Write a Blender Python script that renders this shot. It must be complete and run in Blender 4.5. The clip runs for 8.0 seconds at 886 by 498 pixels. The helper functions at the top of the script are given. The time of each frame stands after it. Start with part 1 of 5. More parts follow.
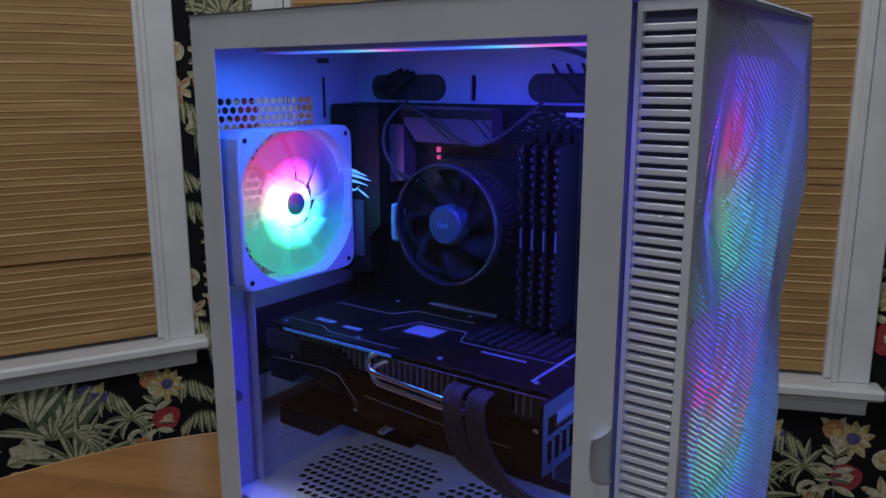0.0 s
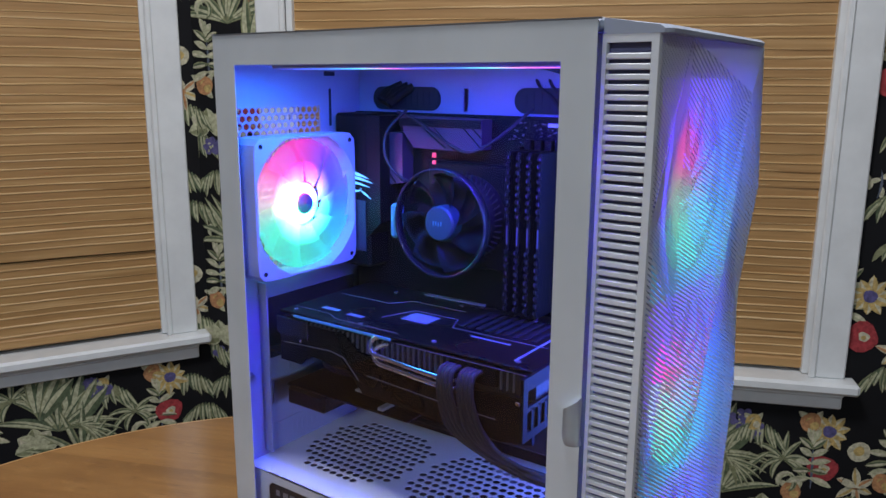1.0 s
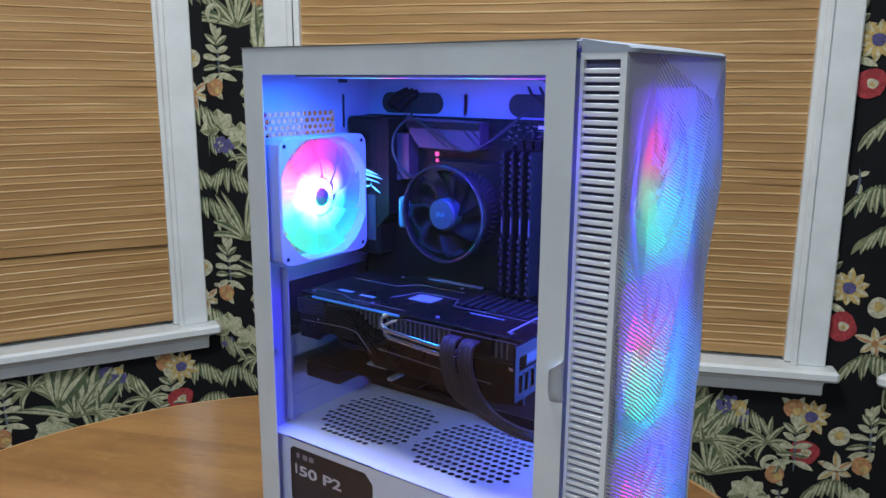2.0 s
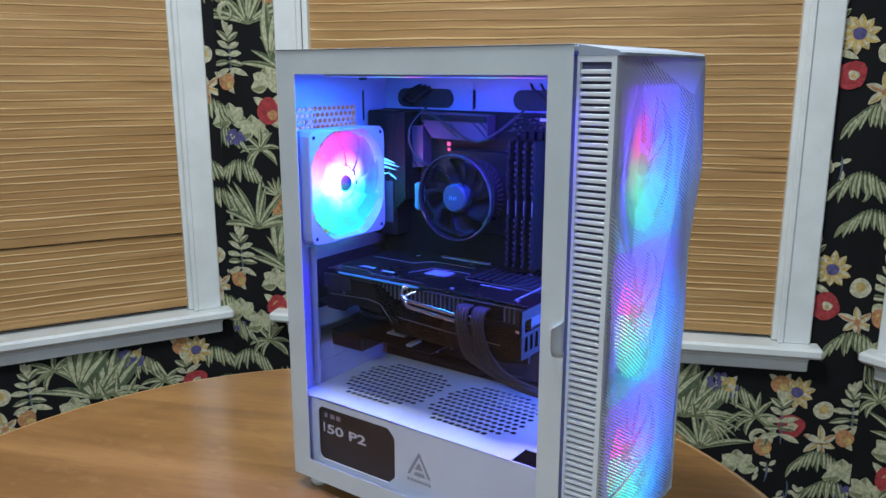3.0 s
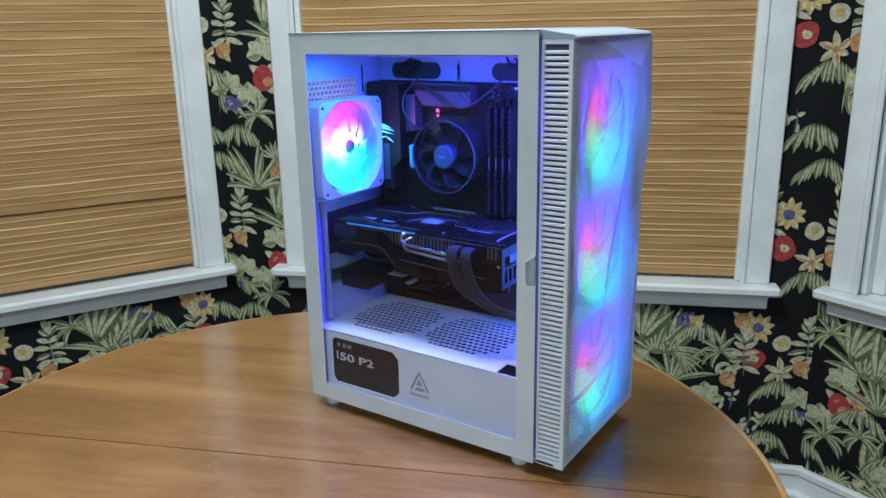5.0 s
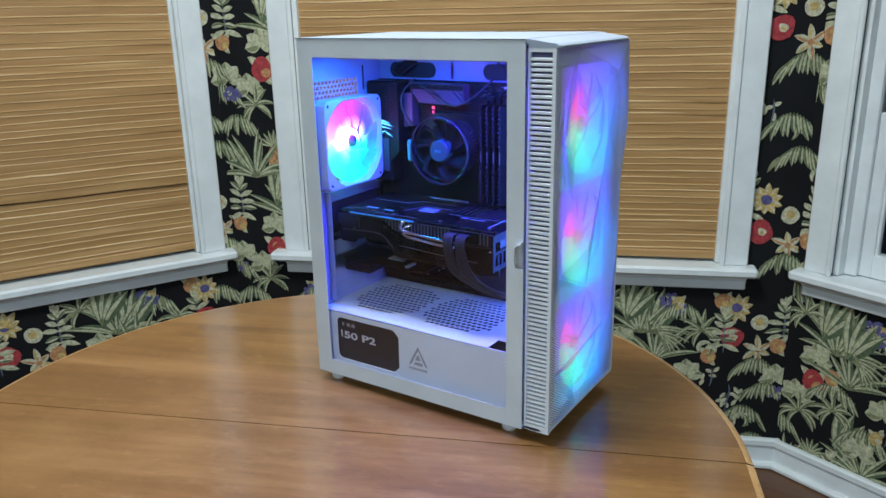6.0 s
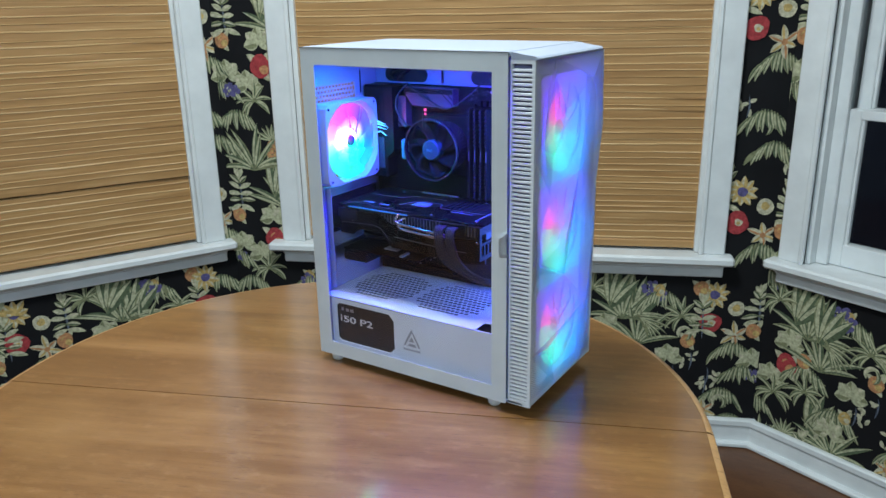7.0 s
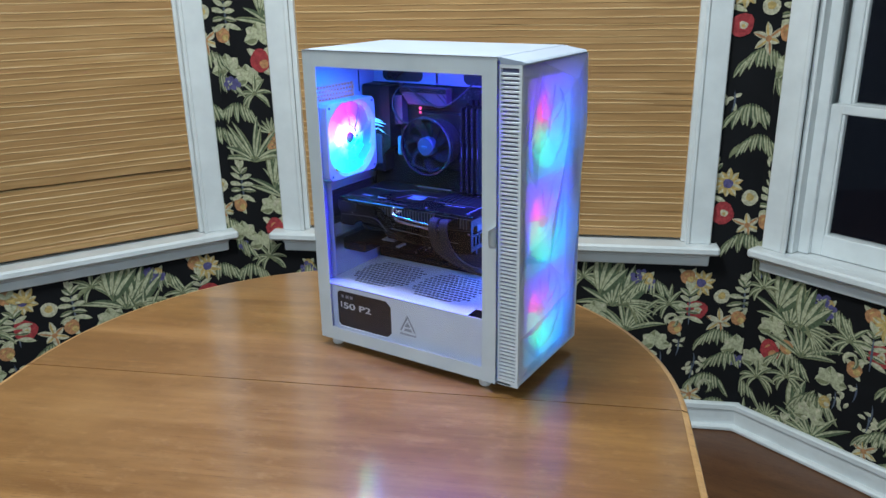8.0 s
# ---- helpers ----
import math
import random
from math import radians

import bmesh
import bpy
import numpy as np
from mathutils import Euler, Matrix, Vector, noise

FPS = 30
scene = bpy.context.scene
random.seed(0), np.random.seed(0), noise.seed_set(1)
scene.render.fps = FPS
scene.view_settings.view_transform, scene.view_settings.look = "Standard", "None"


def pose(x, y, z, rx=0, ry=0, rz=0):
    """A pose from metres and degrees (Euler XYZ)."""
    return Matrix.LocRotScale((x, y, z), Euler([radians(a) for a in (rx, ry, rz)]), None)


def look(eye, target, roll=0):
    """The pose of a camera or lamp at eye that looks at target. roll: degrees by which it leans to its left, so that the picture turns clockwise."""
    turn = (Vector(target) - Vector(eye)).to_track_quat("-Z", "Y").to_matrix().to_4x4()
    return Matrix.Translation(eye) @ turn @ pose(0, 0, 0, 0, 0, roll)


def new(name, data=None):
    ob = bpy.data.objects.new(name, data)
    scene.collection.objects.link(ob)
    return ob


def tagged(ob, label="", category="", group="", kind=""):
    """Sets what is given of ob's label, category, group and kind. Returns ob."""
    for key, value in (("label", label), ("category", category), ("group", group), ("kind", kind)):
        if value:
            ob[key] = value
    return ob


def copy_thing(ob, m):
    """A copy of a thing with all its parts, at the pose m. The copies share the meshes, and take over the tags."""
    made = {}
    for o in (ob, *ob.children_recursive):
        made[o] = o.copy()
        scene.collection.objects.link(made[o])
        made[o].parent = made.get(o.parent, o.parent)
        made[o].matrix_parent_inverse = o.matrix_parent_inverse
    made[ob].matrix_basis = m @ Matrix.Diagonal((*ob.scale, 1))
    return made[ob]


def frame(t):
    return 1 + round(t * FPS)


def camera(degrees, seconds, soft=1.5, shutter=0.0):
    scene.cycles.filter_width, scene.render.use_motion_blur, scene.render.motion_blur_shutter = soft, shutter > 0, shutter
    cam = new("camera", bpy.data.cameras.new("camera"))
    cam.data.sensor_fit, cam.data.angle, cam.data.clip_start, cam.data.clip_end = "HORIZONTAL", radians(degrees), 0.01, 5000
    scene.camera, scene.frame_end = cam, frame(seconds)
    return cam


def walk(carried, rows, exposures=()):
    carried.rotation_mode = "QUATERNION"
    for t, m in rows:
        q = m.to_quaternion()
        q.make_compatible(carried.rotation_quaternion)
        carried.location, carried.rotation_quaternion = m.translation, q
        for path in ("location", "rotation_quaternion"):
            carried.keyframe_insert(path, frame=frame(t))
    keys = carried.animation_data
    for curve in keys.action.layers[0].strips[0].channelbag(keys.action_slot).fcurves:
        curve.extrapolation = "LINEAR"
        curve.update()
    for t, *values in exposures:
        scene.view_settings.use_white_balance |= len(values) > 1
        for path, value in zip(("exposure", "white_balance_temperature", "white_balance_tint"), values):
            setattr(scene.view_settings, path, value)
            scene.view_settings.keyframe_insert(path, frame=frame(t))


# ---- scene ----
cam = camera(59.3, 8.0)
PATH = [
    (0, (0.477, -0.361, 1.183), (-0.669, 1.223, 0.76), -0.1),
    (0.5, (0.494, -0.384, 1.187), (-0.647, 1.204, 0.767), 0.1),
    (1, (0.516, -0.414, 1.193), (-0.62, 1.178, 0.772), 0.3),
    (2.5, (0.582, -0.523, 1.204), (-0.548, 1.07, 0.772), 0.2),
    (3, (0.6, -0.565, 1.208), (-0.524, 1.028, 0.761), 0.0),
    (3.5, (0.618, -0.602, 1.213), (-0.498, 0.99, 0.745), -0.3),
    (4, (0.638, -0.631, 1.22), (-0.467, 0.962, 0.726), -0.6),
    (4.5, (0.659, -0.657, 1.225), (-0.434, 0.934, 0.702), -0.9),
    (6, (0.718, -0.76, 1.261), (-0.337, 0.833, 0.669), -1.2),
    (6.5, (0.745, -0.795, 1.279), (-0.299, 0.8, 0.673), -1.1),
    (7, (0.769, -0.835, 1.292), (-0.265, 0.762, 0.673), -1.1),
    (7.5, (0.789, -0.864, 1.308), (-0.237, 0.731, 0.673), -1.0),
    (8, (0.809, -0.889, 1.318), (-0.213, 0.704, 0.67), -1.0),
]
EXPOSURES = [(0.0, -1.35, 6900, 27), (0.5, -0.82, 6900, 27), (1.0, -0.45, 6900, 25), (2.5, -0.07, 6600, 16), (8.0, 0.03, 6450, 11)]
walk(cam, [(t, look(eye, target, roll)) for t, eye, target, roll in PATH], EXPOSURES)

# ---- world and lamps ----
FLOOR, CEILING, TABLE = -0.02, 2.45, 0.75

world = bpy.data.worlds.new("night")
world.use_nodes = True
world.node_tree.nodes["Background"].inputs["Color"].default_value = (0.012, 0.016, 0.03, 1)
world.node_tree.nodes["Background"].inputs["Strength"].default_value = 0.25
scene.world = world


def area_lamp(name, m, size, power, colour, size_y=None):
    data = bpy.data.lights.new(name, "AREA")
    data.size, data.energy, data.color = size, power, colour
    if size_y:
        data.shape, data.size_y = "RECTANGLE", size_y
    ob = new(name, data)
    ob.matrix_world = m
    return ob


LAMPS = ((0.06, -0.08), (1.5, -2.5))
for (x, y), power, colour in zip(LAMPS, (36, 67), ((0.80, 0.95, 1.0), (0.64, 0.88, 1.0))):
    area_lamp("ceiling_lamp_light", pose(x, y, CEILING - 0.09), 0.42, power, colour).data.shape = "DISK"
# the case's own lights: a diode strip under its top and the three lit fans behind its front
for x, power, colour in ((0.098, 0.9, (0.0, 0.20, 1.0)), (0.232, 2.8, (0.05, 0.02, 1.0))):
    area_lamp("light_strip_glow", pose(x, 0.0310, 1.2012), 0.11, power, colour, 0.010)
for z in (0.836, 0.976, 1.116):
    area_lamp("front_fan_inner_glow", pose(0.313, 0.1035, z, 0, 90, 0), 0.10, 0.55, (0.05, 0.12, 1.0))

# ---- materials ----


class Nodes:
    """A node material under construction."""

    def __init__(self, name):
        self.mat = bpy.data.materials.new(name)
        self.mat.use_nodes = True
        self.tree = self.mat.node_tree
        self.bsdf = self.tree.nodes["Principled BSDF"]
        self.out = self.tree.nodes["Material Output"]

    def add(self, kind, **sets):
        node = self.tree.nodes.new(kind)
        for key, value in sets.items():
            node.inputs[key.replace("_", " ")].default_value = value
        return node

    def link(self, a, b):
        self.tree.links.new(a, b)

    def coords(self, which="Object", scale=(1, 1, 1), turn=(0, 0, 0)):
        mapping = self.add("ShaderNodeMapping")
        mapping.inputs["Scale"].default_value = scale
        mapping.inputs["Rotation"].default_value = turn
        self.link(self.add("ShaderNodeTexCoord").outputs[which], mapping.inputs["Vector"])
        return mapping.outputs["Vector"]

    def noise(self, vector, scale, detail=4.0, rough=0.55):
        node = self.add("ShaderNodeTexNoise", Scale=scale, Detail=detail, Roughness=rough)
        self.link(vector, node.inputs["Vector"])
        return node.outputs["Fac"]

    def ramp(self, value, stops):
        node = self.add("ShaderNodeValToRGB")
        while len(node.color_ramp.elements) < len(stops):
            node.color_ramp.elements.new(0.5)
        for el, (place, colour) in zip(node.color_ramp.elements, stops):
            el.position, el.color = place, (*colour, 1)
        self.link(value, node.inputs["Fac"])
        return node.outputs["Color"]

    def mix(self, a, b, factor, blend="MIX"):
        node = self.tree.nodes.new("ShaderNodeMix")
        node.data_type, node.blend_type = "RGBA", blend
        for socket, value in ((node.inputs[6], a), (node.inputs[7], b), (node.inputs[0], factor)):
            if isinstance(value, (int, float)):
                socket.default_value = value
            elif isinstance(value, tuple):
                socket.default_value = (*value, 1)
            else:
                self.link(value, socket)
        return node.outputs[2]

    def maths(self, op, a, b=0.0):
        node = self.tree.nodes.new("ShaderNodeMath")
        node.operation = op
        for socket, value in zip(node.inputs, (a, b)):
            if isinstance(value, (int, float)):
                socket.default_value = value
            else:
                self.link(value, socket)
        return node.outputs[0]

    def bump(self, height, strength, distance):
        node = self.add("ShaderNodeBump", Strength=strength, Distance=distance)
        self.link(height, node.inputs["Height"])
        self.link(node.outputs["Normal"], self.bsdf.inputs["Normal"])

    def set(self, **sets):
        for key, value in sets.items():
            socket = self.bsdf.inputs[key.replace("_", " ")]
            if isinstance(value, (int, float)):
                socket.default_value = value
            elif isinstance(value, tuple):
                socket.default_value = (*value, 1)
            else:
                self.link(value, socket)
        return self


def coated(name, colour, rough=0.4, grain=900, vary=0.06, metal=0.0, relief=0.0001, spec=0.5):
    """Paint, plastic or powder coat: fine grain, soft blotches."""
    n = Nodes(name)
    v = n.coords()
    blot = n.noise(v, 14, 3)
    fine = n.noise(v, grain, 2)
    low = tuple(c * (1 - vary) for c in colour)
    high = tuple(min(1, c * (1 + vary)) for c in colour)
    n.set(Base_Color=n.ramp(blot, [(0.3, low), (0.7, high)]), Metallic=metal, Specular_IOR_Level=spec)
    n.set(Roughness=n.maths("ADD", n.maths("MULTIPLY", blot, 0.12), rough - 0.06))
    n.bump(fine, 0.25, relief)
    return n.mat


def glowing(name, colour, strength):
    n = Nodes(name)
    return n.set(Base_Color=colour, Emission_Color=colour, Emission_Strength=strength, Roughness=0.4).mat


REAR_HUES = [(0.0, (0.02, 0.12, 1.0)), (0.14, (0.16, 0.06, 1.0)), (0.26, (1.0, 0.04, 0.5)), (0.38, (1.0, 0.1, 0.28)), (0.47, (0.75, 0.5, 0.35)), (0.56, (0.03, 0.85, 0.30)), (0.72, (0.0, 0.85, 0.42)), (0.86, (0.0, 0.65, 0.62)), (0.95, (0.0, 0.35, 0.95)), (1.0, (0.02, 0.12, 1.0))]
FRONT_HUES = [(0.0, (0.0, 0.20, 1.0)), (0.12, (0.0, 0.09, 1.0)), (0.27, (0.07, 0.05, 1.0)), (0.36, (0.18, 0.03, 0.9)), (0.40, (0.75, 0.02, 0.28)), (0.47, (0.75, 0.04, 0.14)), (0.515, (0.22, 0.36, 0.20)), (0.57, (0.0, 0.52, 0.30)), (0.75, (0.0, 0.48, 0.38)), (0.90, (0.0, 0.26, 0.85)), (1.0, (0.0, 0.20, 1.0))]
SPILL_HUES = [(0.0, (0.0, 0.16, 1.0)), (0.20, (0.10, 0.07, 1.0)), (0.32, (0.11, 0.05, 1.0)), (0.42, (0.16, 0.03, 0.55)), (0.60, (0.0, 0.15, 0.25)), (0.72, (0.02, 0.25, 0.7)), (0.85, (0.0, 0.25, 1.0)), (1.0, (0.0, 0.16, 1.0))]


def fan_glow(name, hues, hot, mild, see, reach=0.042, sectors=0):
    """Milky blades lit by coloured diodes in the hub: the hue goes round the axis (local x) and fades outwards."""
    n = Nodes(name)
    v = n.coords()
    xyz = n.add("ShaderNodeSeparateXYZ")
    n.link(v, xyz.inputs[0])
    y, z = xyz.outputs[1], xyz.outputs[2]
    turn = n.maths("FRACT", n.maths("ADD", n.maths("DIVIDE", n.maths("ARCTAN2", z, y), 2 * math.pi), 1.0))
    if sectors:
        turn = n.maths("FRACT", n.maths("DIVIDE", n.maths("ADD", n.maths("FLOOR", n.maths("ADD", n.maths("MULTIPLY", turn, sectors), 0.3)), 0.2), sectors))
    hue = n.ramp(turn, hues)
    r2 = n.maths("SQRT", n.maths("ADD", n.maths("MULTIPLY", y, y), n.maths("MULTIPLY", z, z)))
    near = n.maths("POWER", n.maths("MAXIMUM", n.maths("SUBTRACT", 1.0, n.maths("DIVIDE", r2, reach)), 0.0), 1.6)
    strength = n.maths("ADD", n.maths("MULTIPLY", near, hot), mild)
    n.set(Base_Color=(0.12, 0.12, 0.15), Roughness=0.4, Emission_Color=hue, Emission_Strength=strength)
    if see:
        clear = n.add("ShaderNodeBsdfTransparent")
        blend = n.add("ShaderNodeMixShader", Fac=see)
        n.link(n.bsdf.outputs[0], blend.inputs[1])
        n.link(clear.outputs[0], blend.inputs[2])
        n.link(blend.outputs[0], n.out.inputs["Surface"])
    return n.mat


def perforated_metal(name, colour, holes=True):
    """Thin milky mesh sheet with round holes drilled square to each facet, in diagonal rows 2.7 mm apart."""
    n = Nodes(name)
    v = n.coords("UV", turn=(0, 0, radians(33)))
    xyz = n.add("ShaderNodeSeparateXYZ")
    n.link(v, xyz.inputs[0])
    along = n.maths("COSINE", n.maths("MULTIPLY", xyz.outputs[0], 2 * math.pi / 0.0021))
    across = n.maths("COSINE", n.maths("MULTIPLY", xyz.outputs[1], 2 * math.pi / 0.0027))
    hole = n.maths("GREATER_THAN", n.maths("ADD", n.maths("MULTIPLY", along, 0.75), across), 0.14)
    n.set(Base_Color=colour, Roughness=0.42)
    lit_through = n.add("ShaderNodeBsdfTranslucent", Color=(0.9, 0.91, 0.95, 1))
    sheet = n.add("ShaderNodeMixShader", Fac=0.33)
    n.link(n.bsdf.outputs[0], sheet.inputs[1])
    n.link(lit_through.outputs[0], sheet.inputs[2])
    if not holes:
        n.link(sheet.outputs[0], n.out.inputs["Surface"])
        return n.mat
    clear = n.add("ShaderNodeBsdfTransparent")
    blend = n.add("ShaderNodeMixShader")
    n.link(hole, blend.inputs["Fac"])
    n.link(sheet.outputs[0], blend.inputs[1])
    n.link(clear.outputs[0], blend.inputs[2])
    n.link(blend.outputs[0], n.out.inputs["Surface"])
    return n.mat


def dust_filter(name):
    """Fine nylon gauze that scatters the light behind it."""
    n = Nodes(name)
    soft = n.add("ShaderNodeBsdfTranslucent", Color=(0.8, 0.82, 0.9, 1))
    clear = n.add("ShaderNodeBsdfTransparent")
    blend = n.add("ShaderNodeMixShader", Fac=0.74)
    n.link(soft.outputs[0], blend.inputs[1])
    n.link(clear.outputs[0], blend.inputs[2])
    n.link(blend.outputs[0], n.out.inputs["Surface"])
    return n.mat


def strip_glow(name):
    """Diodes of changing hue along local x."""
    n = Nodes(name)
    xyz = n.add("ShaderNodeSeparateXYZ")
    n.link(n.coords(), xyz.inputs[0])
    along = n.maths("DIVIDE", xyz.outputs[0], 0.25)
    hue = n.ramp(along, [(0.0, (0.05, 0.03, 0.5)), (0.2, (0.0, 0.25, 1.0)), (0.34, (0.1, 0.8, 0.9)), (0.42, (1.0, 0.15, 0.6)), (0.5, (0.05, 0.1, 1.0)), (0.66, (0.03, 0.25, 1.0)), (0.76, (0.1, 0.85, 0.9)), (0.86, (1.0, 0.2, 0.5)), (1.0, (0.45, 0.1, 0.9))])
    return n.set(Base_Color=(0.3, 0.3, 0.35), Emission_Color=hue, Emission_Strength=2.6).mat


def pane_glass(name, tint, rough=0.01):
    n = Nodes(name)
    clear = n.add("ShaderNodeBsdfTransparent", Color=(*tint, 1))
    shine = n.add("ShaderNodeBsdfGlossy", Color=(1, 1, 1, 1), Roughness=rough)
    edge = n.add("ShaderNodeLayerWeight", Blend=0.5)
    blend = n.add("ShaderNodeMixShader")
    n.link(n.maths("ADD", 0.02, n.maths("MULTIPLY", n.maths("POWER", edge.outputs["Facing"], 5.0), 0.7)), blend.inputs["Fac"])
    n.link(clear.outputs[0], blend.inputs[1])
    n.link(shine.outputs[0], blend.inputs[2])
    n.link(blend.outputs[0], n.out.inputs["Surface"])
    return n.mat


def wood(name, dark, light, grain, rough, turn=0.0, fine=260, coat=0.0, relief=0.0004):
    """Wood with long grain along the local x axis, turned about z."""
    n = Nodes(name)
    v = n.coords(scale=(1, grain, grain), turn=(0, 0, turn))
    broad = n.noise(v, 2.2, 6, 0.6)
    v2 = n.coords(scale=(1, grain * 1.6, grain * 1.6), turn=(0, 0, turn))
    thin = n.noise(v2, fine / 12, 8, 0.7)
    v3 = n.coords()
    blot = n.noise(v3, 5, 3)
    base = n.ramp(broad, [(0.28, dark), (0.72, light)])
    base = n.mix(base, tuple(c * 0.55 for c in dark), n.ramp(thin, [(0.5, (0, 0, 0)), (0.78, (0.55, 0.55, 0.55))]))
    base = n.mix(base, tuple(c * 1.15 for c in light), n.maths("MULTIPLY", blot, 0.25))
    flecks = n.noise(n.coords(scale=(1, 5, 5), turn=(0, 0, turn)), 55, 3, 0.6)
    base = n.mix(base, tuple(c * 0.6 for c in dark), n.ramp(flecks, [(0.55, (0, 0, 0)), (0.68, (0.75, 0.75, 0.75))]))
    stain = n.noise(n.coords(scale=(1, 2.5, 1), turn=(0, 0, turn)), 7, 5, 0.65)
    base = n.mix(base, tuple(c * 0.85 for c in dark), n.ramp(stain, [(0.44, (0, 0, 0)), (0.72, (0.7, 0.7, 0.7))]))
    n.set(Base_Color=base, Roughness=n.maths("ADD", n.maths("MULTIPLY", thin, 0.16), rough - 0.05), Coat_Weight=coat, Coat_Roughness=0.035)
    ripple = n.noise(n.coords(scale=(9, 1, 1), turn=(0, 0, turn)), 42, 3, 0.6)
    n.bump(n.maths("ADD", n.maths("ADD", thin, n.maths("MULTIPLY", flecks, -0.8)), n.maths("MULTIPLY", ripple, 0.5)), 0.4, relief)
    n.link(n.bsdf.inputs["Normal"].links[0].from_socket, n.bsdf.inputs["Coat Normal"])
    return n.mat


def table_wood(name):
    """Varnished ochre hardwood: glued boards, long streaks, cross-grain figure and short dark pores along local x."""
    n = Nodes(name)
    flat = n.coords()
    xyz = n.add("ShaderNodeSeparateXYZ")
    n.link(flat, xyz.inputs[0])
    board = n.maths("FLOOR", n.maths("DIVIDE", n.maths("ADD", xyz.outputs[1], 2.0), 0.1355))
    tone = n.add("ShaderNodeTexWhiteNoise")
    tone.noise_dimensions = "1D"
    n.link(board, tone.inputs["W"])
    shift = n.add("ShaderNodeCombineXYZ")
    n.link(n.maths("MULTIPLY", board, 3.7), shift.inputs[0])
    moved = n.tree.nodes.new("ShaderNodeVectorMath")
    n.link(flat, moved.inputs[0])
    n.link(shift.outputs[0], moved.inputs[1])

    def grain(scale):
        mapping = n.add("ShaderNodeMapping")
        mapping.inputs["Scale"].default_value = scale
        n.link(moved.outputs[0], mapping.inputs["Vector"])
        return mapping.outputs["Vector"]

    streak = n.noise(grain((1.6, 26, 1)), 1.0, 7, 0.62)
    broad = n.noise(grain((2.2, 9, 1)), 1.3, 4, 0.6)
    figure = n.noise(grain((30, 60, 1)), 1.0, 5, 0.7)
    pores = n.noise(grain((38, 420, 1)), 1.0, 3, 0.6)
    patch = n.noise(flat, 4.2, 4, 0.6)
    base = n.ramp(streak, [(0.30, (0.145, 0.058, 0.014)), (0.48, (0.225, 0.099, 0.026)), (0.62, (0.300, 0.143, 0.042)), (0.78, (0.385, 0.203, 0.070))])
    base = n.mix(base, (0.155, 0.063, 0.015), n.ramp(broad, [(0.42, (0, 0, 0)), (0.66, (0.85, 0.85, 0.85))]))
    base = n.mix(base, (0.43, 0.24, 0.088), n.ramp(figure, [(0.54, (0, 0, 0)), (0.74, (0.38, 0.38, 0.38))]))
    base = n.mix(base, (0.075, 0.028, 0.008), n.ramp(pores, [(0.60, (0, 0, 0)), (0.72, (0.6, 0.6, 0.6))]))
    base = n.mix(base, (0.17, 0.07, 0.018), n.maths("MULTIPLY", tone.outputs["Value"], 0.22))
    base = n.mix(base, (0.35, 0.178, 0.055), n.ramp(patch, [(0.5, (0, 0, 0)), (0.75, (0.4, 0.4, 0.4))]))
    n.set(Base_Color=base, Roughness=n.maths("ADD", 0.26, n.maths("MULTIPLY", figure, 0.2)), Coat_Weight=1.0, Coat_Roughness=0.10)
    ripple = n.noise(grain((60, 9, 1)), 1.0, 3, 0.6)
    n.bump(n.maths("ADD", n.maths("ADD", figure, n.maths("MULTIPLY", pores, -0.7)), n.maths("MULTIPLY", ripple, 0.6)), 0.35, 0.0006)
    n.link(n.bsdf.inputs["Normal"].links[0].from_socket, n.bsdf.inputs["Coat Normal"])
    return n.mat


def slat_wood(name, dark, middle, light):
    n = Nodes(name)
    info = n.add("ShaderNodeObjectInfo")
    shift = n.add("ShaderNodeCombineXYZ")
    n.link(n.maths("MULTIPLY", info.outputs["Random"], 40.0), shift.inputs[0])
    add = n.tree.nodes.new("ShaderNodeVectorMath")
    n.link(n.coords(scale=(1, 30, 30)), add.inputs[0])
    n.link(shift.outputs[0], add.inputs[1])
    broad = n.noise(add.outputs[0], 3.0, 6, 0.62)
    base = n.ramp(broad, [(0.3, dark), (0.52, middle), (0.72, light)])
    base = n.mix(base, dark, n.maths("MULTIPLY", info.outputs["Random"], 0.35))
    n.set(Base_Color=base, Roughness=0.5)
    n.bump(broad, 0.4, 0.0006)
    return n.mat


def wall_print(name, colour, vary=0.35):
    """Ink on wallpaper: flat colour with brushy variation."""
    n = Nodes(name)
    v = n.coords()
    brush = n.noise(v, 120, 4, 0.65)
    n.set(Base_Color=n.ramp(brush, [(0.32, tuple(c * (1 - vary) for c in colour)), (0.68, tuple(min(1, c * (1 + vary)) for c in colour))]), Roughness=0.7, Specular_IOR_Level=0.25)
    return n.mat


# white case paint, darkened and blued to stand for weaker room light on it
DIMMED_WHITE = coated("dimmed_white_coat", (0.34, 0.38, 0.46), 0.48)
WHITE_PLASTIC = coated("white_plastic", (0.74, 0.77, 0.80), 0.42)
WHITE_INK = coated("white_glass_border", (0.62, 0.66, 0.68), 0.35)
DARK_FRAME = coated("grey_fan_frame", (0.035, 0.035, 0.05), 0.5)
FAN_FRAME = coated("fan_frame_plastic", (0.44, 0.49, 0.62), 0.4)
BLACK_PLASTIC = coated("black_plastic", (0.006, 0.0056, 0.0065), 0.5, vary=0.2, spec=0.16)
BLACK_RUBBER = coated("black_rubber", (0.012, 0.012, 0.014), 0.6, vary=0.2)
GAP_SHADE = coated("slot_gap_shade", (0.15, 0.15, 0.27), 0.6)
